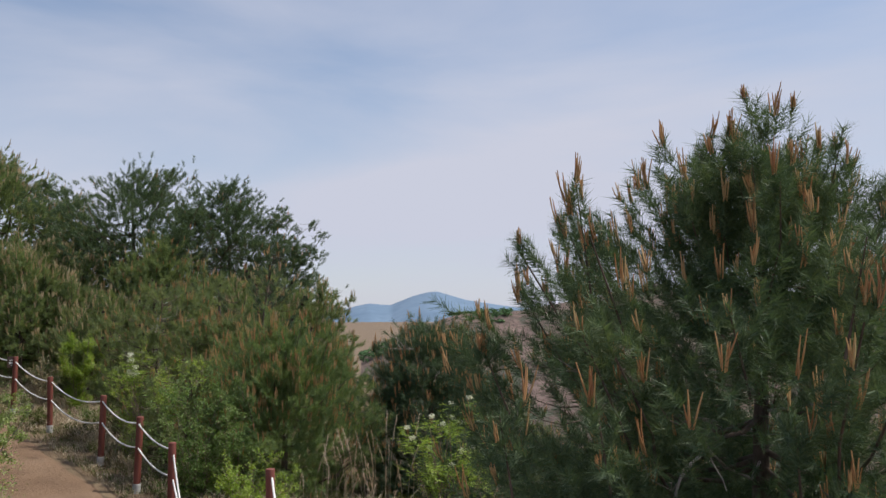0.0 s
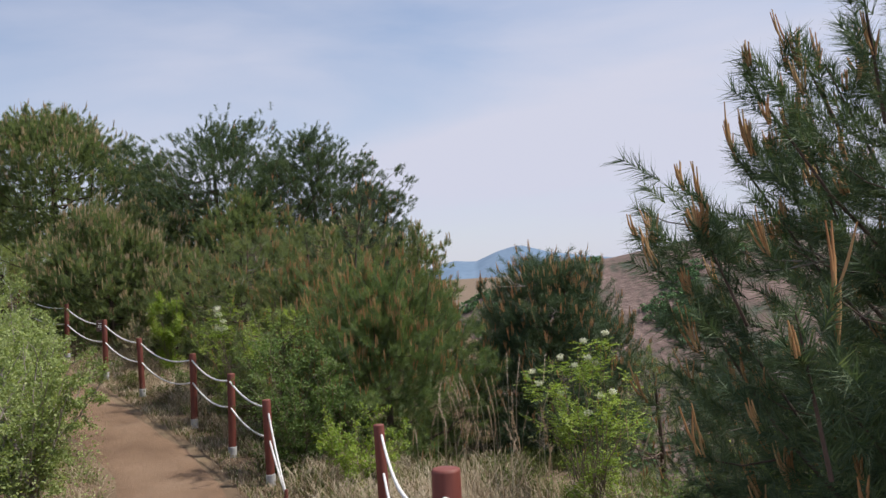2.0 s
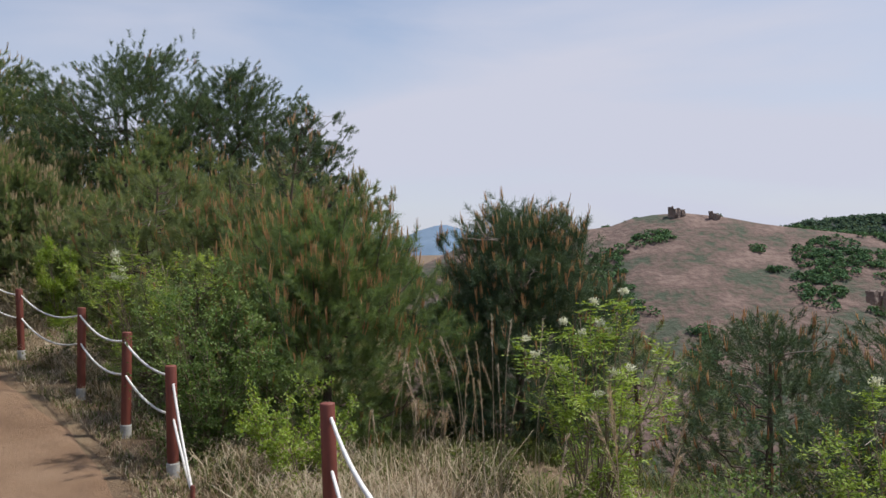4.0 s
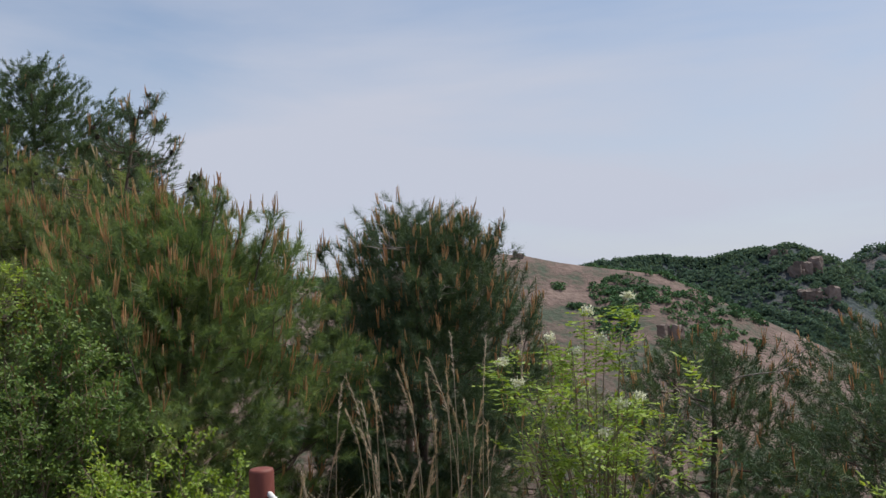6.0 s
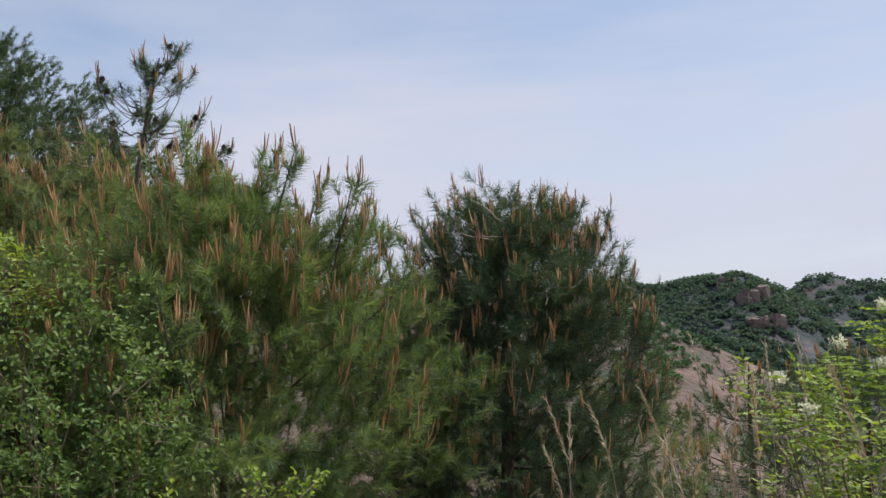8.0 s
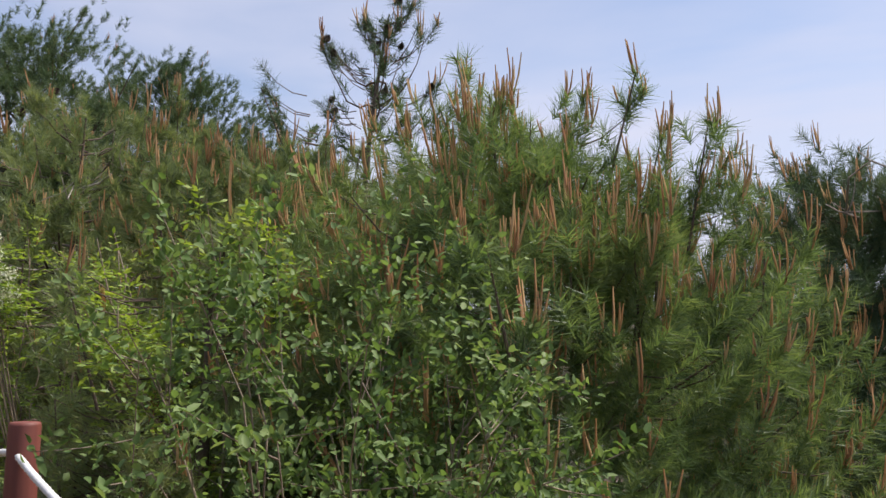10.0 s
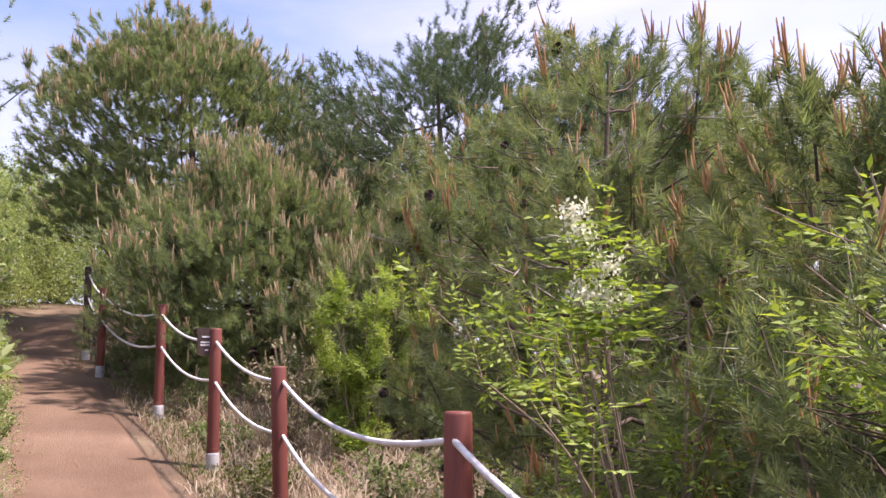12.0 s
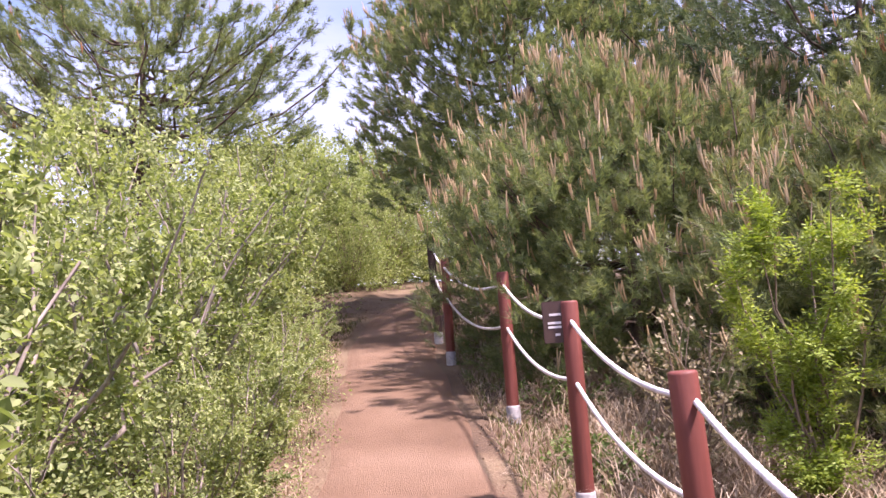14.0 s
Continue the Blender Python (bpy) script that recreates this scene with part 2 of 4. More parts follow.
M_WOOD = leafy("far_woods", [(0.1, (0.06, 0.11, 0.07)), (0.5, (0.095, 0.17, 0.085)), (0.9, (0.15, 0.235, 0.105))], (1, 1, 0.6), 0.15, 0.9, 0.06, 0.0)
# leaf green lightened and turned bluish to paint in the haze of distance
M_WOOD_DARK = leafy("ridge_woods_hazed", [(0.1, (0.05, 0.085, 0.075)), (0.5, (0.095, 0.15, 0.11)), (0.9, (0.145, 0.2, 0.125))], (1, 1, 0.8), 0.35, 0.9, 0.05, 0.0)
# distance haze is painted into the mountain's blue base colour
M_MOUNT_HAZE = surface("far_mountain_haze", [(0.3, (0.1, 0.16, 0.24)), (0.7, (0.15, 0.22, 0.31))], 0.004, 1.0, 0.0, 0.03, 1.0)


# ---- mesh helpers ----
def mesh_of(name, verts, faces, mat, smooth=False):
    """A mesh from an (n, 3) array and an (m, 3) or (m, 4) array of corners."""
    verts, faces = np.asarray(verts, np.float32), np.asarray(faces, np.int32)
    me = bpy.data.meshes.new(name)
    k = faces.shape[1]
    me.vertices.add(len(verts))
    me.vertices.foreach_set("co", verts.ravel())
    me.loops.add(faces.size)
    me.loops.foreach_set("vertex_index", faces.ravel())
    me.polygons.add(len(faces))
    me.polygons.foreach_set("loop_start", np.arange(0, faces.size, k, dtype=np.int32))
    if smooth:
        me.polygons.foreach_set("use_smooth", np.ones(len(faces), dtype=bool))
    me.update(calc_edges=True)
    me.materials.append(mat)
    return me


def part(name, me, parent, label=""):
    ob = new(name, me)
    ob.parent = parent
    return tagged(ob, label)


def unit(v):
    return v / np.maximum(np.linalg.norm(v, axis=-1, keepdims=True), 1e-9)


def tubes(lines, radii, sides=6):
    """Tubes round polylines. lines: list of (k, 3) arrays; radii: list of (k,) arrays. Quads."""
    V, F, at = [], [], 0
    ang = np.linspace(0, 2 * np.pi, sides, endpoint=False)
    for p, r in zip(lines, radii):
        p = np.asarray(p, float)
        d = unit(np.gradient(p, axis=0))
        ref = np.where(np.abs(d[:, 2:3]) > 0.9, np.array([[1.0, 0, 0]]), np.array([[0, 0, 1.0]]))
        a = unit(np.cross(d, ref))
        b = np.cross(d, a)
        ring = p[:, None, :] + np.asarray(r)[:, None, None] * (np.cos(ang)[None, :, None] * a[:, None, :] + np.sin(ang)[None, :, None] * b[:, None, :])
        V.append(ring.reshape(-1, 3))
        k = len(p)
        i, j = np.meshgrid(np.arange(k - 1), np.arange(sides), indexing="ij")
        n = (j + 1) % sides
        F.append(np.stack([at + i * sides + j, at + i * sides + n, at + (i + 1) * sides + n, at + (i + 1) * sides + j], -1).reshape(-1, 4))
        at += k * sides
    return np.concatenate(V), np.concatenate(F)


def needles_at(rng, base, axis, length, per, long, width, spread=0.9):
    """Needles along shoots: thin triangles that lean forward and outward. base, axis: (n, 3)."""
    n = len(base)
    t = rng.uniform(0, 1, (n, per, 1))
    length = np.broadcast_to(np.asarray(length, float).reshape(-1, 1, 1), (n, 1, 1))
    root = base[:, None, :] + axis[:, None, :] * length * t
    rnd = unit(rng.normal(size=(n, per, 3)))
    out = unit(rnd - (rnd * axis[:, None, :]).sum(-1, keepdims=True) * axis[:, None, :])
    d = unit(out * spread + axis[:, None, :] * rng.uniform(0.3, 1.3, (n, per, 1)))
    ln = long * rng.uniform(0.65, 1.1, (n, per, 1))
    side = unit(np.cross(d, rng.normal(size=(n, per, 3)))) * width * 0.5
    tip = root + d * ln
    tip[..., 2] -= 0.06 * ln[..., 0]
    V = np.stack([root - side, root + side, tip], 2).reshape(-1, 3)
    return V, np.arange(len(V)).reshape(-1, 3)


def leaves_at(rng, root, d, length, width, fold=0.25, simple=False):
    """Leaves as pointed oval blades folded along the midrib. root, d: (n, 3)."""
    n = len(root)
    ln = (length * rng.uniform(0.6, 1.15, (n, 1)))
    wd = (width * rng.uniform(0.7, 1.1, (n, 1))) * 0.5
    s = unit(np.cross(d, unit(rng.normal(size=(n, 3)) * 0.6 + np.array([0, 0, 1.0]))))
    up = np.cross(s, d)
    if simple:
        mid = root + d * ln * 0.45 + up * wd * fold
        return np.stack([root, mid + s * wd, root + d * ln, mid - s * wd], 1).reshape(-1, 3), np.arange(n * 4).reshape(-1, 4)
    low, high = root + d * ln * 0.28 + up * wd * fold, root + d * ln * 0.66 + up * wd * fold - up * ln * 0.03
    tip = root + d * ln - up * ln * 0.12
    V = np.stack([root, low + s * wd, high + s * wd * 0.8, tip, high - s * wd * 0.8, low - s * wd], 1).reshape(-1, 3)
    i = np.arange(n)[:, None] * 6
    return V, np.concatenate([i + [[0, 1, 2, 3]], i + [[0, 3, 4, 5]]])


def joined(items):
    V, F, at = [], [], 0
    for v, f in items:
        V.append(v)
        F.append(f + at)
        at += len(v)
    return np.concatenate(V), np.concatenate(F)


# ---- lie of the land ----
LINE = [(3.2, -5, 1.1), (1.8, -1.5, 0.48), (1.1, 0.15, 0.16), (0.0, 2.6, -0.25), (-0.95, 4.9, -0.62), (-2.28, 7.1, -0.82), (-3.48, 8.6, -0.78),
        (-4.76, 10.3, -0.66), (-6.2, 11.75, -0.5), (-7.5, 13.15, -0.38), (-8.9, 14.5, -0.2), (-10.4, 15.75, 0.08), (-12.1, 17.1, 0.42),
        (-13.9, 18.5, 0.8), (-15.4, 19.9, 1.25), (-16.2, 21.3, 1.7), (-16.0, 23.2, 1.85), (-14.4, 26, 1.8)]


def smooth_line(points, per=8):
    p = np.array(points, float)
    p = np.vstack([2 * p[0] - p[1], p, 2 * p[-1] - p[-2]])
    out = []
    for i in range(1, len(p) - 2):
        for t in np.linspace(0, 1, per, endpoint=False):
            a, b, c, d = p[i - 1], p[i], p[i + 1], p[i + 2]
            out.append(0.5 * (2 * b + (c - a) * t + (2 * a - 5 * b + 4 * c - d) * t * t + (3 * b - a - 3 * c + d) * t ** 3))
    return np.array(out + [p[-2]])


TRACK = smooth_line(LINE)


def land(x, y, lumps=True):
    """Height of the ground."""
    x, y = np.atleast_1d(np.asarray(x, float)), np.atleast_1d(np.asarray(y, float))
    near = np.full(x.shape, 1e9)
    z, side = np.zeros(x.shape), np.zeros(x.shape)
    for a, b in zip(TRACK[:-1], TRACK[1:]):
        e = b - a
        t = np.clip(((x - a[0]) * e[0] + (y - a[1]) * e[1]) / (e[0] ** 2 + e[1] ** 2), 0, 1)
        dx, dy = x - a[0] - t * e[0], y - a[1] - t * e[1]
        d = np.hypot(dx, dy)
        m = d < near
        near = np.where(m, d, near)
        z = np.where(m, a[2] + t * e[2], z)
        side = np.where(m, np.sign(e[0] * dy - e[1] * dx), side)
    off = np.maximum(near - 0.8, 0)
    right = np.maximum(side < 0, np.clip((x + 18) / 8, 0, 1) * np.clip((y - 24) / 4, 0, 1))
    down = -0.1 * np.minimum(off, 9) - 0.3 * np.clip(off - 9, 0, 70) - 0.42 * np.clip((x + 6) * 0.7 + (y - 19) * 0.7, 0, 30)
    rise = 0.12 * np.minimum(off, 6) - 0.12 * np.clip(off - 14, 0, 120)
    z = z + down * right + rise * (1 - right)
    if lumps:
        w = np.clip(near - 0.72, 0, 1)
        z = z + w * (0.05 * np.sin(2.3 * x + 1.1 * y) * np.sin(1.7 * y - 0.6 * x) + 0.03 * np.sin(5.1 * x) * np.sin(4.7 * y + 1))
    return z


def gz(x, y):
    return float(land(x, y)[0])


def axis_grid(lo, hi, step, reach, grow=1.09):
    mid = list(np.arange(lo, hi + step / 2, step))
    up, s = [mid[-1]], step
    while up[-1] < reach:
        s *= grow
        up.append(up[-1] + s)
    down, s = [mid[0]], step
    while down[-1] > -reach:
        s *= grow
        down.append(down[-1] - s)
    return np.array(down[:0:-1] + mid + up[1:])


gx, gy = axis_grid(-20, 6, 0.22, 3600), axis_grid(-3, 25, 0.22, 3600)
GX, GY = np.meshgrid(gx, gy, indexing="ij")
GZ = land(GX.ravel(), GY.ravel()).reshape(GX.shape)
idx = np.arange(GX.size).reshape(GX.shape)
quads = np.stack([idx[:-1, :-1], idx[1:, :-1], idx[1:, 1:], idx[:-1, 1:]], -1).reshape(-1, 4)
tagged(new("ground", mesh_of("ground", np.stack([GX, GY, GZ], -1).reshape(-1, 3), quads, M_GROUND, True)), "brown earth strewn with needle litter", "ground", kind="structure")

# the matted path
HALF = 0.68
tang = unit(np.gradient(TRACK[:, :2], axis=0))
norm = np.stack([-tang[:, 1], tang[:, 0]], -1)
cols = np.linspace(-1, 1, 9)
PV = []
for i, p in enumerate(TRACK):
    for c in cols:
        w = HALF * (1 + 0.05 * math.sin(i * 0.9) * abs(c))
        q = p[:2] + norm[i] * c * w
        lift = 0.02 - (0.06 if abs(c) == 1 else 0)
        PV.append((q[0], q[1], p[2] + lift))
idx = np.arange(len(PV)).reshape(len(TRACK), len(cols))
quads = np.stack([idx[:-1, :-1], idx[:-1, 1:], idx[1:, 1:], idx[1:, :-1]], -1).reshape(-1, 4)[:, ::-1]
tagged(new("path", mesh_of("path", np.array(PV), quads, M_MAT, True)), "reddish brown woven coir matting on a footpath", "path", kind="structure")


# ---- far country ----
EYE0 = np.array((-0.5, 4.5))


def far_slope(name, az, crest, r0, r1, foot, mat, label, rough, seed, cliffs=0.0, depth=26, steps=170):
    """A hillside seen across the valley: crest heights given as elevation in degrees over azimuth."""
    A = np.linspace(az[0], az[-1], steps)
    E = np.interp(A, az, crest)
    U = np.linspace(0, 1.35, depth)
    V = []
    for a, e in zip(A, E):
        top = r1 * math.tan(math.radians(e)) + 1.0
        for u in U:
            k = min(u, 1)
            r = r0 + (r1 - r0) * u
            prof = k ** (0.85 + cliffs)
            z = foot + (top - foot) * prof - (max(u - 1, 0) * (r1 - r0) * 0.6)
            n3 = noise.fractal(Vector((a * 0.22 + seed, u * 4, 0)), 1.0, 2.0, 5)
            r += n3 * rough * 2 * (1 - 0.5 * k)
            z += n3 * rough * (0.35 if k >= 1 else 1) * math.sin(math.pi * min(k, 1) * 0.9 + 0.3)
            V.append((EYE0[0] + r * math.sin(math.radians(a)), EYE0[1] + r * math.cos(math.radians(a)), z))
    idx = np.arange(len(V)).reshape(steps, depth)
    q = np.stack([idx[:-1, :-1], idx[1:, :-1], idx[1:, 1:], idx[:-1, 1:]], -1).reshape(-1, 4)
    ob = tagged(new(name, mesh_of(name, np.array(V), q, mat, True)), label, "hill", kind="structure")
    return ob, np.array(V).reshape(steps, depth, 3)


hill, HILL = far_slope("backdrop_hill", [-9, -3, -1.8, 2.5, 5.4, 7.5, 8.8, 10.2, 12.2, 14.8, 17, 19, 24, 31, 38, 48], [-2, 0.6, 0.9, 1.15, 1.7, 1.95, 2.4, 2.65, 2.75, 2.45, 1.95, 1.6, 0.9, -2.6, -6, -12], 85, 160, -34, M_HILL,
                       "dry brown grassy hill with low green scrub", 1.3, 3.0)
ridge, RIDGE = far_slope("backdrop_ridge", [14, 18.6, 20, 22.5, 24, 26.7, 28, 29.6, 31, 32.1, 33.4, 34.6, 36, 39], [0.2, 1.4, 1.75, 1.85, 1.95, 1.6, 1.85, 2.2, 2.4, 2.45, 1.9, 1.3, 0.4, -3], 150, 235, -30, M_RIDGE,
                         "wooded ridge with bare rock cliffs", 6.0, 9.0, 0.35)
ridge2, RIDGE2 = far_slope("backdrop_crag", [29, 32, 34, 35.3, 36.3, 37.1, 38.2, 39, 40, 45, 53], [0, 0.8, 1.05, 1.2, 1.85, 2.3, 2.0, 1.65, 1.75, 1.2, 0.5], 250, 400, -40, M_RIDGE,
                           "distant rocky peak tinted blue-grey for haze", 6.0, 15.0, 0.3)
mount, MOUNT = far_slope("backdrop_mountain", [-22, -14, -10.6, -9.8, -8.9, -8.1, -7.4, -6, -4.9, -4.2, -3.2, -2.2, 0, 4, 10], [-0.5, 0.3, 0.65, 0.9, 1.08, 1.0, 0.97, 1.55, 1.85, 1.9, 1.6, 1.3, 0.95, 0.4, -0.5], 2200, 2900, -120, M_MOUNT_HAZE,
                         "mountain on the horizon with blue haze painted into its colour", 12.0, 21.0)


def bearing(p):
    dx, dy = p[0] - EYE0[0], p[1] - EYE0[1]
    return math.degrees(math.atan2(dx, dy)), math.degrees(math.atan2(p[2] - 1, math.hypot(dx, dy)))


def far_woods(name, grid, keep, count, size, seed, label, mat=M_WOOD):
    """Clumped tree crowns on a far slope, one object of leaf tufts."""
    rng = np.random.default_rng(seed)
    S, D = grid.shape[:2]
    R, N = [], []
    while len(R) < count:
        i, j = rng.integers(0, S - 1), rng.integers(0, D - 1)
        p = grid[i, j] + (grid[i + 1, j] - grid[i, j]) * rng.uniform() + (grid[i, j + 1] - grid[i, j]) * rng.uniform()
        if keep(i / S, j / D * 1.35, p):
            s = size * rng.uniform(0.5, 1.2)
            for _ in range(48):
                d = unit(rng.normal(size=3))
                d[2] = abs(d[2]) * 0.9
                R.append(p + d * s * np.array([1, 1, 0.8]) * rng.uniform(0.75, 1.0))
                N.append(unit(d + rng.normal(size=3) * 0.5))
            count += 47
    R, N = np.array(R), np.array(N)
    V, F = leaves_at(rng, R, unit(np.cross(N, rng.normal(size=N.shape))), size * 0.44, size * 0.42, simple=True)
    return tagged(new(name, mesh_of(name, V, F, mat)), label, "trees", kind="stuff")


def on_hill(s, u, p):
    a, e = bearing(p)
    patch = noise.noise(Vector(p) * 0.05)
    patch += 0.6 * noise.noise(Vector(p) * 0.14)
    wooded = a > 18.5 + 9 * patch and e > -2.6 + 7 * patch
    return u < 1.03 and (wooded or (noise.noise(Vector(p) * 0.09 + Vector((5, 0, 0))) > 0.32) or (0.96 < u and a > 6.5 and noise.noise(Vector(p) * 0.12) > 0.1))


far_woods("far_woods", HILL, on_hill, 1700, 1.0, 4, "green deciduous scrub on the hillside")
far_woods("far_woods", RIDGE, lambda s, u, p: u < 1.03 and noise.noise(Vector(p) * 0.035) > (-0.7 if s < 0.72 else -0.2), 3400, 1.8, 5, "dense green woods on the ridge", M_WOOD_DARK)
far_woods("far_woods", RIDGE2, lambda s, u, p: u < 1.0 and noise.noise(Vector(p) * 0.03) > -0.25, 1100, 3.0, 6, "woods below the distant peak", M_WOOD_DARK)


# ---- pines ----
def crown_point(rng, n, kind, r, lo, hi):
    """Points on an uneven crown: fractions of height and radius."""
    h = rng.uniform(0, 1, n) ** (1.2 if kind == "spire" else 0.85)
    if kind == "cone":
        f = (1 - h) ** 0.5 * (0.7 + 0.3 * np.minimum(h / 0.18, 1))
    elif kind == "spire":
        f = np.interp(h, [0, 0.15, 0.55, 0.7, 0.84, 0.94, 1.0], [0.95, 1, 1, 0.68, 0.46, 0.34, 0.08])
    elif kind == "column":
        f = np.minimum(1, ((1 - h) / 0.28) ** 0.65) * (0.85 + 0.15 * np.minimum(h / 0.2, 1))
    elif kind == "dome":
        f = np.sqrt(np.clip(1 - (np.clip(h - 0.3, 0, 1) / 0.7) ** 2, 0, 1)) * (0.72 + 0.28 * np.minimum(h / 0.3, 1))
    else:
        f = np.sqrt(np.clip(1 - np.abs(h * 2 - 0.7) ** 2 / 1.7, 0.02, 1))
    a = rng.uniform(0, 2 * np.pi, n)
    lump = np.array([noise.noise(Vector((math.cos(t) * 1.6 + r * 7, math.sin(t) * 1.6, q * 2.6 + lo))) for t, q in zip(a, h)])
    fine = np.array([noise.noise(Vector((math.cos(t) * 3.7 + 3, math.sin(t) * 3.7 + r * 5, q * 6.5))) for t, q in zip(a, h)])
    f = f * r * (1 + 0.4 * lump + 0.3 * fine + 0.13 * np.sin((lo + h * (hi - lo)) * 8.5 + 1.5 * np.sin(a * 2 + r)))
    f = np.minimum(f, r * (1.0 if kind == "spire" else 1.18))
    return a, lo + h * (hi - lo) + (0.3 * lump + 0.2 * fine) * h * min(r, 2.6) * 0.8, f, np.clip(h, 0, 1)


def pine(x, y, top, radius, skirt, shape, shoots, per, wide, seed, mat, label, candles=0.5, candle_len=0.16, long=0.1, lean=(0, 0), limbs=26, inner=0.62, bare=0.0, cones=0, squash=(1, 1), stub=0.16,
         branched=0.0, plate=(0.16, 0.08), curl=0.0, dead=0, singly=False, leaders=0, stout=1.0, pale=False, tiers=0, tuft=(2, 6), clump=0, clump_r=0.16, spread=0.9):
    """A pine: trunk, limbs, a crown of needle shoots and upright spring candles. branched: share of the shoots that sit along the limbs."""
    rng = np.random.default_rng(seed)
    base = gz(x, y) - 0.05
    H = top - base
    tree = new("pine_tree")
    tree.location = (x, y, base)
    lo, hi = skirt * H, H - 0.12
    k = np.linspace(0, 1, 9)
    bend = 0.05 * H
    tx = lean[0] * k ** 1.4 + bend * np.sin(k * 4 + seed) * 0.4 * k
    ty = lean[1] * k ** 1.4 + bend * np.cos(k * 3.3 + seed) * 0.35 * k
    trunk = np.stack([tx, ty, k * (H - 0.1)], -1)
    r0 = (0.018 * H + 0.01) * stout
    V, F = tubes([trunk], [r0 * (1 - k) ** 0.8 + 0.006], 8)
    part("trunk", mesh_of("trunk", V, F, M_BARK, True), tree)

    def on_trunk(z):
        q = np.clip(z / (H - 0.1), 0, 1)
        return np.stack([np.interp(q, k, tx), np.interp(q, k, ty), z], -1)

    # limbs
    a, z, f, h = crown_point(rng, limbs, shape, radius, lo, hi)
    LIMB = []
    for i in range(limbs):
        reach = 0.92 if branched < 0.5 else 1.0
        tipp = on_trunk(np.array([z[i]]))[0] + np.array([math.cos(a[i]) * f[i] * squash[0], math.sin(a[i]) * f[i] * squash[1], 0]) * reach
        root = on_trunk(np.array([max(z[i] - 0.35 * f[i] - 0.1, 0.1 * H)]))[0]
        q = np.linspace(0, 1, 7)[:, None]
        line = root + (tipp - root) * q
        line[:, 2] += f[i] * (curl * (q[:, 0] ** 3 - 0.5 * q[:, 0]) - 0.16 * np.sin(q[:, 0] * np.pi))
        line[1:-1] += rng.normal(size=(5, 3)) * 0.03 * f[i]
        LIMB.append(line)
        V, F = tubes([line], [(0.006 + 0.008 * f[i]) * (1 - q[:, 0] * 0.75)], 5)
        part("limb", mesh_of("limb", V, F, M_BARK, True), tree)
    for i in range(dead):
        b, zz = rng.uniform(0, 2 * np.pi), rng.uniform(0.45, 0.95) * H
        root = on_trunk(np.array([zz * 0.9]))[0]
        q = np.linspace(0, 1, 7)[:, None]
        out = radius * rng.uniform(0.75, 1.1)
        line = root + np.array([math.cos(b) * out, math.sin(b) * out, rng.uniform(-0.1, 0.35) * out]) * q
        line[1:] += rng.normal(size=(6, 3)) * 0.05
        twigs, rr = [line], [0.011 * (1 - 0.75 * q[:, 0])]
        for _ in range(5):
            m = rng.integers(2, 6)
            e = unit(rng.normal(size=3) + np.array([math.cos(b), math.sin(b), 0.3]))
            tq = np.linspace(0, 1, 4)[:, None]
            twigs.append(line[m] + e * rng.uniform(0.15, 0.4) * tq + rng.normal(size=(4, 3)) * 0.01)
            rr.append(0.006 * (1 - 0.6 * tq[:, 0]))
        V, F = tubes(twigs, rr, 5)
        part("dead_branch", mesh_of("dead_branch", V, F, M_DEAD, True), tree, "bare grey dead branch")
    # shoots over the crown and along the limbs
    nb = int(shoots * branched)
    each = max(clump, 1)
    a, z, f, h = (np.repeat(v, each) for v in crown_point(rng, (shoots - nb) // each, shape, radius, lo, hi))
    depth = np.repeat(1 - inner * rng.uniform(0, 1, len(a) // each) ** 2.0, each)
    f = f * depth
    P = on_trunk(z) + np.stack([np.cos(a) * f * squash[0], np.sin(a) * f * squash[1], np.zeros(len(f))], -1)
    P[:, 2] += rng.normal(size=len(f)) * 0.04
    if clump:
        P += np.clip(rng.normal(size=P.shape), -1.6, 1.6) * np.array([1, 1, 0.75]) * clump_r
    if tiers:
        wave = h + 0.05 * np.sin(a * 3 + seed) + 0.03 * np.sin(a * 7)
        P[:, 2] += (np.round(wave * tiers) / tiers - wave) * (hi - lo) * 0.72 + 0.1 * f
    if nb:
        LN = np.array(LIMB)
        size = np.linalg.norm(LN[:, -1] - LN[:, 0], axis=1)
        pick = rng.choice(len(LN), nb, p=size / size.sum())
        u = 1 - 0.72 * rng.uniform(0, 1, nb) ** 1.3
        g = u * 6
        gi = np.minimum(g.astype(int), 5)
        B = LN[pick, gi] + (LN[pick, gi + 1] - LN[pick, gi]) * (g - gi)[:, None]
        off = np.clip(rng.normal(size=(nb, 3)), -1.5, 1.5) * np.array([plate[0], plate[0], plate[1]]) * (1.25 - 0.8 * u[:, None])
        B = B + off
        B[:, 2] += plate[1] * 0.6
        ends = np.arange(nb) < min(len(LN) * 4, nb // 3)
        pick[ends], u[ends] = np.arange(ends.sum()) % len(LN), 1.0
        off[ends] = rng.normal(size=(ends.sum(), 3)) * 0.05
        B[ends] = LN[pick[ends], -1] + off[ends]
        P = np.concatenate([P, B])
        way = LN[pick, -1] - LN[pick, 0]
        a = np.concatenate([a, np.arctan2(way[:, 1] + off[:, 1] * 4, way[:, 0] + off[:, 0] * 4)])
        h = np.concatenate([h, np.clip((B[:, 2] - lo) / (hi - lo), 0, 1)])
        depth = np.concatenate([depth, 0.55 + 0.45 * u])
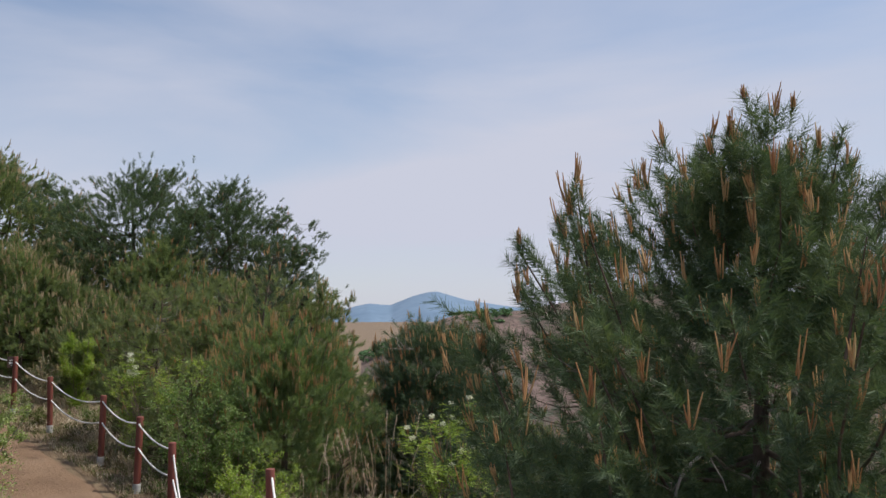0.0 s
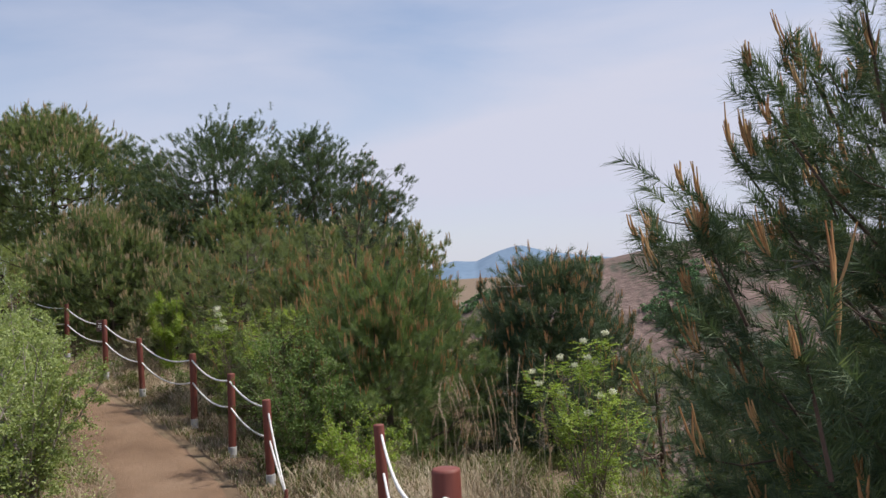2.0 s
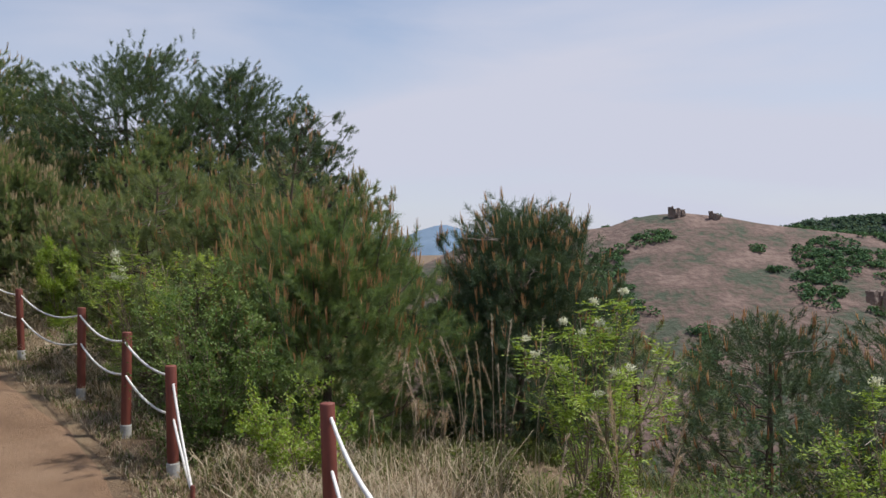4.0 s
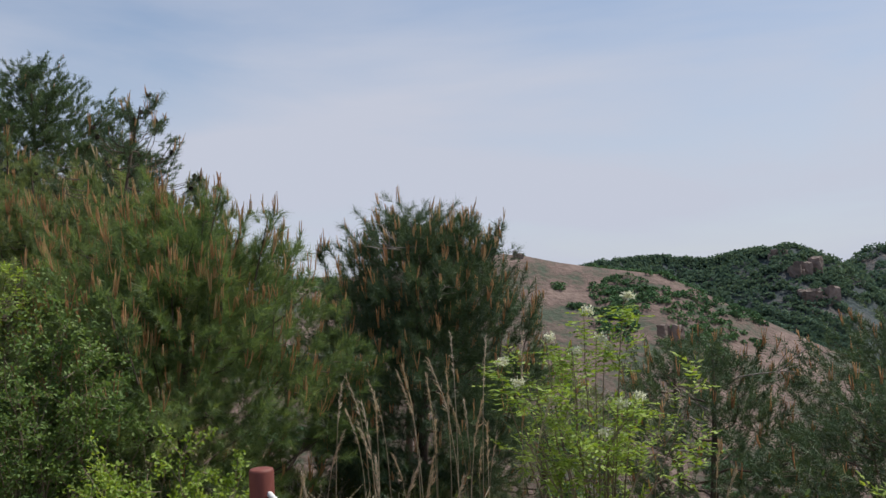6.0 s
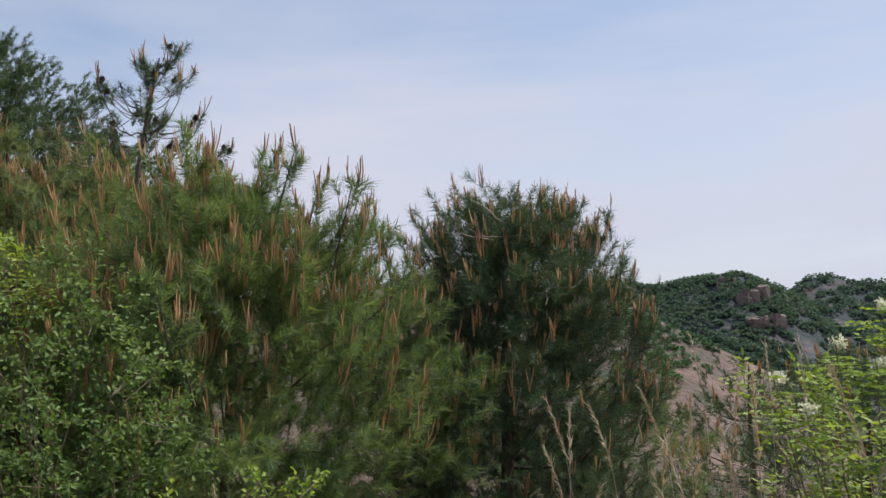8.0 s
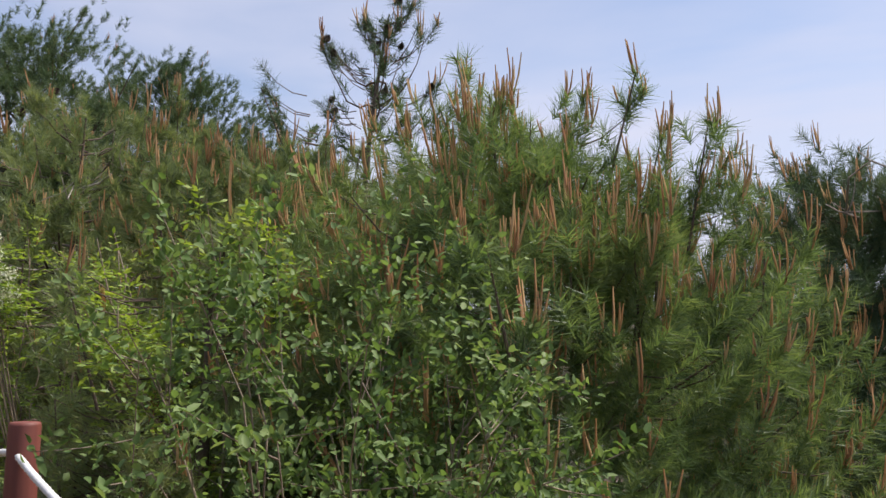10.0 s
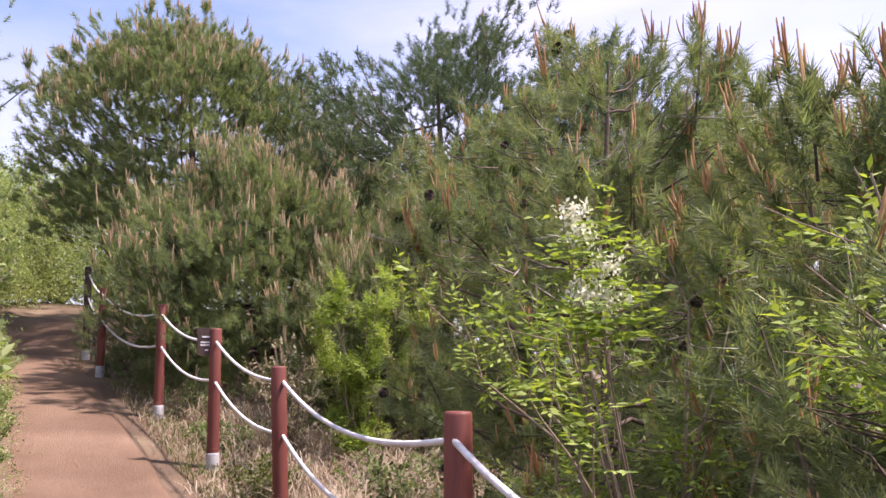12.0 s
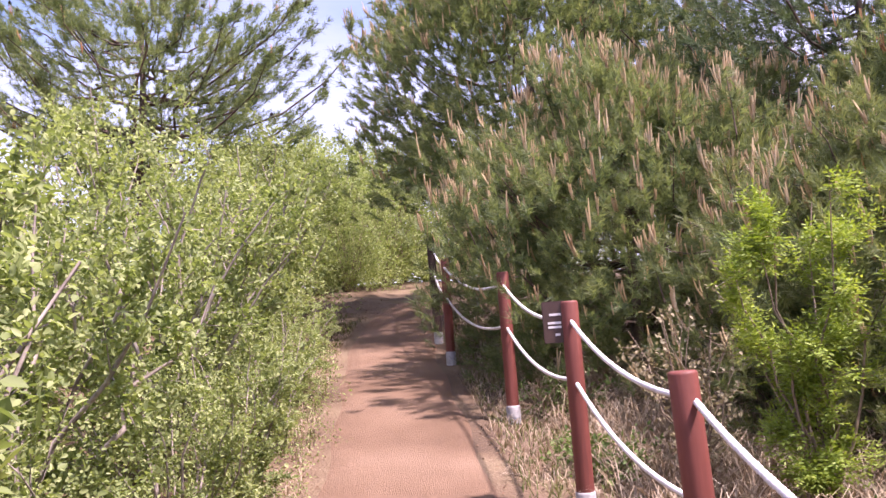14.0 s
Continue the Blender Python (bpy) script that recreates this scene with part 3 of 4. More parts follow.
    if leaders:
        top_half = np.where((h > 0.45) & (depth > 0.85))[0]
        for i in rng.choice(top_half, min(leaders, len(top_half)), replace=False):
            ln = rng.uniform(0.15, 0.42)
            e = unit(np.array([math.cos(a[i]) * 0.25, math.sin(a[i]) * 0.25, 1.0]) + rng.normal(size=3) * 0.1)
            q = np.linspace(0, 1, 5)[:, None]
            line = P[i] - e * 0.25 + e * (ln + 0.25) * q
            V, F = tubes([line], [0.008 * (1 - 0.6 * q[:, 0])], 5)
            part("leader", mesh_of("leader", V, F, M_BARK, True), tree)
            m = 5
            t = np.concatenate([rng.uniform(0.1, 0.85, m), [1.0]])
            B = P[i] + e * ln * t[:, None]
            b = rng.uniform(0, 2 * np.pi, m + 1)
            side = np.stack([np.cos(b), np.sin(b), np.full(m + 1, 0.6)], -1) * rng.uniform(0.04, 0.14, (m + 1, 1))
            side[-1] = 0
            P, a = np.concatenate([P, B + side]), np.concatenate([a, b])
            h, depth = np.concatenate([h, np.full(m + 1, 1.6)]), np.concatenate([depth, np.full(m + 1, 1.0)])
    keep = np.ones(len(P), bool)
    if bare > 0:
        keep = np.array([noise.noise(Vector(p) * (2.2 / radius) + Vector((seed, 0, 0))) for p in P]) > bare - 0.5
    P, a, h, depth = P[keep], a[keep], h[keep], depth[keep]
    n = len(P)
    rise = 0.45 + 0.9 * h
    ax = unit(np.stack([np.cos(a), np.sin(a), rise], -1) + rng.normal(size=(n, 3)) * 0.28)
    sl = rng.uniform(0.7, 1.2, n) * stub
    V, F = needles_at(rng, P - ax * sl[:, None], ax, sl * 1.05, per, long, wide, spread)
    tagged(part("needles", mesh_of("needles", V, F, mat), tree), kind="stuff")
    lines, radii = [], []
    step = max(1, n // 180)
    for i in range(0, n, step):
        c = on_trunk(np.array([max(P[i, 2] - 0.25 * radius, 0.1)]))[0]
        q = np.linspace(0, 1, 4)[:, None]
        start = P[i] + (c - P[i]) * min(0.75, 0.4 / max(np.linalg.norm(c - P[i]), 0.2))
        line = start + (P[i] - start) * q
        line[:, 2] -= 0.05 * np.sin(q[:, 0] * np.pi)
        lines.append(line)
        radii.append(0.005 * (1 - 0.55 * q[:, 0]))
    V, F = tubes(lines, radii, 3)
    tagged(part("twigs", mesh_of("twigs", V, F, M_BARK, True), tree), kind="stuff")
    # candles
    want = (rng.uniform(0, 1, n) < candles * np.clip(0.15 + h * 1.1, 0, 1.6)) & (depth > 0.8)
    Q, QA = P[want], ax[want]
    if len(Q):
        tufts = []
        for p, d in zip(Q, QA):
            CL, CR = [], []
            big = rng.uniform(0.5, 1.25)
            for j in range(rng.integers(*tuft)):
                e = unit(d * 0.35 + np.array([0, 0, 1.0]) + rng.normal(size=3) * 0.15)
                ln = candle_len * big * rng.uniform(0.55, 1.1)
                q = np.linspace(0, 1, 3)[:, None]
                line = p + rng.normal(size=3) * 0.008 + e * ln * q
                line[:, :2] += d[:2] * 0.12 * ln * (q - q ** 2) * 2
                CL.append(line)
                CR.append(np.array([0.9, 1.0, 0.5]) * (0.0095 if pale else 0.0048 * (wide / 0.003) ** 0.3))
            tufts.append(tubes(CL, CR, 3))
        near = tufts[:300] if singly else []
        for V, F in near:
            part("candle", mesh_of("candle", V, F, M_CANDLE, True), tree, "upright orange-brown spring shoot")
        if len(tufts) > len(near):
            V, F = joined(tufts[len(near):])
            tagged(part("candles", mesh_of("candles", V, F, M_CANDLE_PALE if pale else M_CANDLE, True), tree, "upright pale brown spring shoots"), kind="stuff")
        V, F = needles_at(rng, Q - QA * 0.05, unit(QA + np.array([0, 0, 0.7])), 0.07, max(per // 3, 8), long * 0.8, wide, 0.7)
        tagged(part("tip_needles", mesh_of("tip_needles", V, F, mat), tree), kind="stuff")
    if cones:
        for i in rng.choice(n, min(cones, n), replace=False):
            part("cone", CONE_MESH, tree).matrix_basis = Matrix.Translation(P[i] - ax[i] * 0.03) @ pose(0, 0, 0, rng.uniform(0, 60), rng.uniform(0, 60), 0)
    return tagged(tree, label, "pine tree")


def cone_mesh():
    V, F, at = [], [], 0
    for i in range(9):
        for j in range(7):
            t = (i + 0.5) / 9
            a = j * 2 * math.pi / 7 + i * 0.45
            r = 0.024 * math.sin(math.pi * (0.18 + 0.78 * t))
            c = np.array([math.cos(a), math.sin(a), 0])
            s = np.array([-math.sin(a), math.cos(a), 0])
            zz = t * 0.055
            V += [c * r * 0.3 + [0, 0, zz], c * r + s * 0.009 + [0, 0, zz + 0.004], c * r * 1.2 + [0, 0, zz + 0.012], c * r - s * 0.009 + [0, 0, zz + 0.004]]
            F.append((at, at + 1, at + 2, at + 3))
            at += 4
    return mesh_of("cone", np.array(V), np.array(F), M_CONE)


CONE_MESH = cone_mesh()

# the tree beside the path at the start
pine(3.46, 3.35, 3.1, 1.86, 0.02, "spire", 6600, 76, 0.0042, 11, M_NEEDLE_DEEP, "young dark green pine with upright orange shoots", 0.2, 0.17, 0.11, limbs=90, inner=0.8, branched=0.36, curl=0.45, plate=(0.15, 0.12), singly=True, leaders=46, tuft=(3, 8), dead=4, clump=5, clump_r=0.13, spread=0.8)
pine(3.2, 4.7, 1.35, 1.25, 0.0, "dome", 1500, 70, 0.005, 39, M_NEEDLE_DARK, "low dark green pine beside a taller young pine", 0.12, 0.16, 0.11, limbs=24, clump=5, clump_r=0.14, spread=0.8, dead=4)
# the pair beyond the fence
pine(-1.78, 12.0, 1.74, 1.46, 0.02, "dome", 3300, 70, 0.0043, 12, M_NEEDLE, "bushy green young pine with long orange candles", 0.42, 0.2, 0.12, limbs=34, singly=True, leaders=40, clump=5, clump_r=0.14, spread=0.8)
pine(0.6, 13.1, 1.88, 1.36, 0.02, "dome", 3800, 62, 0.0048, 13, M_NEEDLE_DARK, "rounded dark green pine with upright brown candles", 0.32, 0.17, 0.12, limbs=34, singly=True, leaders=34, clump=5, clump_r=0.15, spread=0.8, dead=5)
pine(-3.2, 13.6, 2.0, 1.5, 0.05, "dome", 1900, 75, 0.0055, 14, M_NEEDLE_OLIVE, "olive green pine crowded with orange candles", 0.3, 0.18, 0.11, leaders=24, clump=5, clump_r=0.13, spread=0.75)
pine(-3.4, 11.85, 1.3, 0.75, 0.1, "dome", 300, 75, 0.0038, 36, M_NEEDLE_OLIVE, "open young pine with tall orange candles", 0.12, 0.2, 0.12, leaders=9, limbs=18, branched=0.5, clump=4, clump_r=0.09, spread=0.8, tuft=(2, 5))
pine(-2.8, 13.7, 3.3, 1.1, 0.35, "cone", 210, 80, 0.0042, 15, M_NEEDLE_DARK, "thin half-bare pine hung with dark cones", 0.3, 0.16, 0.1, cones=40, limbs=26, branched=1.0, curl=0.5, plate=(0.06, 0.06), lean=(0.3, 0), stout=0.45)
pine(-4.95, 14.25, 2.7, 1.2, 0.08, "dome", 1250, 70, 0.0048, 16, M_NEEDLE_OLIVE, "thinning olive pine with dead grey branches", 0.22, 0.18, 0.11, bare=0.25, cones=44, dead=9, leaders=14, branched=0.5, limbs=40, plate=(0.12, 0.1), spread=0.8, stout=0.55, clump=4, clump_r=0.13)
pine(-4.4, 16.2, 2.9, 1.6, 0.08, "dome", 1300, 65, 0.006, 37, M_NEEDLE_OLIVE, "olive pine with cones among dead twigs", 0.3, 0.17, 0.11, bare=0.2, cones=20, dead=6, leaders=12, branched=0.4, clump=5, clump_r=0.15, spread=0.75)
pine(-8.1, 18.9, 2.55, 1.7, 0.03, "dome", 2600, 60, 0.0065, 17, M_NEEDLE_OLIVE, "low spreading olive pine with pale candles", 0.4, 0.2, 0.12, dead=7, leaders=18, pale=True, clump=6, clump_r=0.16, spread=0.7)
# the group beyond the bend
pine(-11.2, 19.9, 3.85, 2.35, 0.05, "dome", 5400, 54, 0.0075, 18, M_NEEDLE_GREY, "broad green pine with rows of pale candles", 0.58, 0.21, 0.13, limbs=40, leaders=50, pale=True, clump=6, clump_r=0.2, spread=0.7)
pine(-13.2, 23.5, 3.5, 1.8, 0.0, "dome", 1500, 44, 0.012, 35, M_NEEDLE_GREY, "low grey-green pine under a tall pine", 0.1, 0.16, 0.12, clump=8, clump_r=0.22, spread=0.65)
pine(-5.0, 23.8, 4.4, 1.7, 0.03, "dome", 3200, 44, 0.0095, 30, M_NEEDLE_DEEP, "layered pine leaning out beside a taller pine", 0.06, 0.16, 0.12, limbs=60, squash=(1.1, 0.9), branched=0.7, plate=(0.3, 0.07), curl=0.25, inner=0.8, tiers=5, clump=6, clump_r=0.2, spread=0.75)
pine(-11.4, 23.6, 5.0, 1.9, 0.03, "dome", 1800, 44, 0.012, 31, M_NEEDLE_GREY, "dark pine filling between taller pines", 0.2, 0.16, 0.12, clump=8, clump_r=0.22, spread=0.65)
pine(-5.6, 20.6, 3.0, 2.0, 0.03, "dome", 1900, 46, 0.011, 32, M_NEEDLE_OLIVE, "low olive pine among taller pines", 0.3, 0.16, 0.12, clump=8, clump_r=0.2, spread=0.65)
pine(-14.2, 22.0, 7.1, 2.75, 0.3, "round", 6400, 50, 0.0095, 19, M_NEEDLE_GREY, "tall round-crowned pine with grey-green needles", 0.36, 0.22, 0.13, limbs=40, inner=0.6, leaders=36, pale=True, clump=9, clump_r=0.24, spread=0.6)
pine(-9.3, 22.7, 6.45, 2.6, 0.25, "column", 5600, 44, 0.0095, 20, M_NEEDLE_DEEP, "wide spreading dark pine with layered branches", 0.02, 0.16, 0.12, limbs=80, squash=(1.15, 0.9), branched=0.5, plate=(0.34, 0.08), curl=0.25, inner=0.8, leaders=8, stub=0.18, tiers=6, clump=6, clump_r=0.2, spread=0.75)
pine(-6.6, 23.5, 6.15, 1.9, 0.2, "column", 5000, 44, 0.0095, 38, M_NEEDLE_DEEP, "dark flat-topped pine with long level branches", 0.02, 0.16, 0.12, limbs=70, squash=(1.35, 0.9), branched=0.5, plate=(0.3, 0.07), curl=0.3, inner=0.8, leaders=4, stub=0.18, tiers=5, clump=6, clump_r=0.18, spread=0.75)
pine(-7.6, 20.4, 4.0, 1.8, 0.08, "dome", 2300, 50, 0.0105, 21, M_NEEDLE_GREY, "dark pine standing behind lower pines", 0.3, 0.16, 0.12, cones=20, leaders=12, clump=8, clump_r=0.2, spread=0.65)
pine(-3.6, 18.5, 3.0, 2.2, 0.05, "dome", 2600, 54, 0.0095, 22, M_NEEDLE_OLIVE, "low olive pine with brown tipped shoots", 0.4, 0.2, 0.13, leaders=20, pale=True, clump=8, clump_r=0.2, spread=0.65)
pine(-18.45, 17.3, 7.3, 2.9, 0.5, "round", 4200, 44, 0.0095, 23, M_NEEDLE_GREY, "open pine with cones above green bushes", 0.03, 0.15, 0.11, cones=90, limbs=70, branched=0.8, plate=(0.22, 0.07), stub=0.18, spread=0.75, clump=4, clump_r=0.2)
# low pines down the slope
pine(3.6, 12.2, 0.45, 1.5, 0.0, "dome", 1100, 48, 0.0065, 24, M_NEEDLE_DARK, "low brownish pine on the slope", 0.25, 0.17, 0.1, dead=4)
pine(5.4, 11.6, 0.75, 1.7, 0.0, "dome", 1300, 48, 0.0065, 25, M_NEEDLE_DARK, "sparse low pine with bare twigs", 0.15, 0.17, 0.1, dead=9, leaders=8)
pine(4.4, 10.3, 0.1, 1.4, 0.0, "dome", 900, 44, 0.0065, 33, M_NEEDLE_DARK, "low dark green pine on the steep slope", 0.1, 0.17, 0.1, dead=5)
pine(6.9, 12.8, 0.55, 1.8, 0.0, "dome", 900, 40, 0.008, 34, M_NEEDLE_DARK, "dark green pine low on the slope", 0.15, 0.17, 0.1, dead=5)
pine(2.4, 14.6, 0.15, 1.6, 0.06, "dome", 800, 36, 0.007, 26, M_NEEDLE_OLIVE, "low olive pine below the fence", 0.25, 0.17, 0.1)
pine(5.0, 16.0, 0.2, 2.0, 0.06, "dome", 800, 34, 0.01, 27, M_NEEDLE_DARK, "dark pine further down the slope", 0.15, 0.17, 0.1)
pine(8.2, 14.4, 0.6, 2.0, 0.06, "dome", 800, 34, 0.01, 28, M_NEEDLE_OLIVE, "brownish pine on the lower slope", 0.15, 0.17, 0.1)
pine(1.0, 17.5, 0.9, 1.9, 0.06, "dome", 800, 34, 0.011, 29, M_NEEDLE_DARK, "dark green pine behind the rounded pines", 0.2, 0.17, 0.1)


# ---- shrubs ----
def shrub(name, x, y, height, radius, leaves, size, seed, mat, label, category="shrub", stems=14, flat=0.0, up=0.5, flowers=0, bottom=0.12, feather=0, simple=False, bloom=(), bloom_r=1.0, shell=0.0, thick=1.0, stem_mat=None):
    """Stems that fork from the ground and carry leaves; feather: leaflets along each leaf stalk."""
    rng = np.random.default_rng(seed)
    bush = new(name)
    bush.location = (x, y, gz(x, y) - 0.03)
    tips, dirs = [], []
    for i in range(stems):
        lines, radii = [], []
        a, out = rng.uniform(0, 2 * np.pi), radius * rng.uniform(0.15, 1.0) ** 0.7
        hh = height * (1 - 0.28 * (out / radius) ** 2) * rng.uniform(0.8, 1.05)
        q = np.linspace(0, 1, 7)[:, None]
        end = np.array([math.cos(a) * out, math.sin(a) * out, hh])
        line = end * q * np.array([1, 1, 1]) + np.array([math.cos(a), math.sin(a), 0]) * 0.06 * radius
        line[:, :2] *= q ** 0.35
        line[1:] += rng.normal(size=(6, 3)) * 0.02 * height
        lines.append(line)
        radii.append((0.004 + 0.0045 * height) * thick * (1 - 0.8 * q[:, 0]))
        for j in range(9):
            t = rng.uniform(bottom, 1.0)
            p = np.array([np.interp(t, q[:, 0], line[:, c]) for c in range(3)])
            d = unit(np.array([math.cos(a), math.sin(a), 0]) * 0.5 + rng.normal(size=3) * 0.7 + np.array([0, 0, up]))
            ln = radius * rng.uniform(0.2, 0.5)
            qq = np.linspace(0, 1, 4)[:, None]
            twig = p + d * ln * qq
            twig[:, 2] += 0.1 * ln * qq[:, 0] ** 2
            lines.append(twig)
            radii.append(0.0032 * thick ** 0.5 * (1 - 0.6 * qq[:, 0]))
            tips.append(twig)
            dirs.append(d)
        V, F = tubes(lines, radii, 5)
        part("stem", mesh_of("stem", V, F, stem_mat or M_STEM, True), bush)
    tips, dirs = np.array(tips), np.array(dirs)
    pick = rng.integers(0, len(tips), leaves)
    t = rng.uniform(0.15, 1.05, leaves)[:, None]
    root = tips[pick, 0] + (tips[pick, 3] - tips[pick, 0]) * t + rng.normal(size=(leaves, 3)) * size * 0.6
    d = unit(dirs[pick] * 0.5 + rng.normal(size=(leaves, 3)) * 0.8 + np.array([0, 0, 0.25]))
    if shell:
        m = int(leaves * shell)
        b, up_h = rng.uniform(0, 2 * np.pi, m), rng.uniform(0.02, 1.0, m)
        lump = np.array([noise.noise(Vector((math.cos(t) * 1.9 + seed, math.sin(t) * 1.9, q * 3.2))) for t, q in zip(b, up_h)])
        f = radius * np.sqrt(1 - 0.9 * up_h ** 2) * (1 + 0.45 * lump) * rng.uniform(0.72, 1.04, m)
        root[:m] = np.stack([np.cos(b) * f, np.sin(b) * f, up_h * height * (1 + 0.2 * lump)], -1)
        d[:m] = unit(np.stack([np.cos(b), np.sin(b), 0.5 * np.ones(m)], -1) * 0.6 + rng.normal(size=(m, 3)) * 0.7)
    d[:, 2] *= 1 - flat
    d = unit(d)
    if feather:
        items = []
        s = unit(np.cross(d, np.array([[0, 0, 1.0]])))
        for j in range(feather):
            for sg in (-1, 1):
                items.append(leaves_at(rng, root + d * size * 0.7 * (j + 0.5), unit(d * 0.6 + s * sg - np.array([0, 0, 0.15])), size, size * 0.34, simple=True))
        items.append(leaves_at(rng, root + d * size * 0.7 * feather, d, size, size * 0.34, simple=True))
        V, F = joined(items)
    else:
        V, F = leaves_at(rng, root, d, size, size * 0.55, simple=simple)
    tagged(part("leaves", mesh_of("leaves", V, F, mat), bush), kind="stuff")
    if flowers:
        high = np.argsort(-tips[:, 3, 2])[: flowers * 3]
        spots = [tips[i, 3] + dirs[i] * 0.06 + np.array([0, 0, 0.05]) for i in rng.choice(high, flowers, replace=False)]
        for c in list(np.array(b) - np.array(bush.location) for b in bloom) or spots:
            q = np.linspace(0, 1, 7)[:, None]
            foot = np.array([c[0] * 0.2, c[1] * 0.2, 0])
            V, F = tubes([foot + (c - foot) * q + np.array([0.04, 0.03, 0]) * np.sin(q * 5)], [0.008 * (1 - 0.7 * q[:, 0])], 5)
            part("stem", mesh_of("stem", V, F, stem_mat or M_STEM, True), bush)
            b = rng.uniform(0, 2 * np.pi, 16)
            e = unit(np.stack([np.cos(b), np.sin(b), rng.uniform(-0.2, 0.3, 16)], -1))
            at = c + np.array([0, 0, -0.03]) + rng.normal(size=(16, 3)) * 0.025 - np.array([0, 0, 1.0]) * rng.uniform(0, 0.14, (16, 1))
            sd = unit(np.cross(e, np.array([[0, 0, 1.0]])))
            spray = [leaves_at(rng, at + e * 0.035 * (j + 0.6), unit(e * 0.6 + sd * sg - np.array([0, 0, 0.15])), 0.05, 0.018, simple=True) for j in range(4) for sg in (-1, 1)]
            V, F = joined(spray + [leaves_at(rng, at + e * 0.16, e, 0.05, 0.018, simple=True)])
            tagged(part("leaf_spray", mesh_of("leaf_spray", V, F, mat), bush), kind="stuff")
            m = 130
            r = unit(rng.normal(size=(m, 3))) * rng.uniform(0.2, 1, (m, 1)) * np.array([0.085, 0.085, 0.06]) * (bloom_r if len(bloom) else 0.62)
            V, F = leaves_at(rng, c + r, unit(rng.normal(size=(m, 3)) + np.array([0, 0, 0.5])), 0.024, 0.014, simple=True)
            tagged(part("flower_cluster", mesh_of("flower_cluster", V, F, M_FLOWER), bush, "fluffy creamy white flowers"), kind="stuff")
    return tagged(bush, label, category)


shrub("shrub", -2.65, 10.3, 1.95, 0.72, 14000, 0.035, 41, M_LEAF, "leafy green shrub with rounded leaves and reddish stems", stems=24, bottom=0.03, shell=0.2, thick=0.6)
shrub("shrub", -1.55, 9.65, 1.1, 0.6, 5200, 0.038, 42, M_LEAF_BRIGHT, "bright green leafy bush beside the fence", stems=14)
shrub("shrub", -2.2, 10.5, 1.5, 0.5, 2000, 0.038, 43, M_LEAF, "thin green shrub reaching up through pines", stems=10)
shrub("flowering_shrub", -4.55, 12.75, 2.05, 0.8, 900, 0.048, 44, M_LEAF_BRIGHT, "yellow-green ash shrub with creamy white flowers", stems=12, feather=3, flowers=4, bloom=[(-4.64, 12.38, 1.03), (-4.72, 12.5, 1.35), (-4.69, 12.46, 1.26), (-4.59, 12.44, 1.14), (-4.68, 12.4, 1.05), (-4.58, 12.42, 1.02)])
shrub("flowering_shrub", -3.25, 11.9, 2.4, 0.85, 1250, 0.048, 45, M_LEAF_BRIGHT, "feathery bright green ash sapling", stems=11, feather=3)
shrub("flowering_shrub", 1.18, 9.15, 2.0, 0.68, 800, 0.055, 46, M_LEAF_BRIGHT, "bright green ash shrub with white flower clusters", stems=10, feather=3, flowers=11, bloom=[(1.46, 9.04, 0.95), (1.22, 9.14, 0.86), (0.95, 9.12, 0.69), (1.1, 9.05, 0.6), (1.25, 9.0, 0.69), (1.34, 9.1, 0.61), (1.36, 8.95, 0.27), (0.94, 9.0, 0.3), (0.62, 9.1, 0.55), (0.7, 9.0, 0.42), (1.5, 9.0, 0.3), (1.22, 8.9, 0.1)], bloom_r=0.55)
shrub("flowering_shrub", 3.1, 8.0, 1.2, 0.6, 500, 0.055, 49, M_LEAF_BRIGHT, "small bright green ash shrub on the slope", stems=8, feather=3, flowers=2)
shrub("sapling", -7.85, 16.75, 2.15, 0.5, 2900, 0.042, 47, M_LEAF_BRIGHT, "slender bright yellow-green sapling", "sapling", stems=8, feather=3)
shrub("shrub", -8.75, 16.95, 1.35, 0.5, 1500, 0.04, 48, M_LEAF_PALE, "small pale-leaved bush with cream leaves", stems=12)
for i, (x, y, h, r) in enumerate([(0.3, 9.6, 0.6, 0.6), (2.2, 8.6, 0.6, 0.7), (1.6, 7.2, 0.5, 0.6), (2.6, 6.6, 0.5, 0.6), (-5.9, 14.6, 0.8, 0.7), (-7.0, 15.9, 0.5, 0.5), (-8.0, 15.3, 0.32, 0.4), (-9.3, 16.6, 0.3, 0.45), (-6.6, 14.4, 0.35, 0.4), (-10.6, 17.9, 0.4, 0.5), (3.4, 9.6, 0.6, 0.8)]):
    shrub("low_shrub", x, y, h, r, 1100, 0.045, 90 + i, M_LEAF if i % 2 else M_GRASS, "low green weedy undergrowth", stems=12)

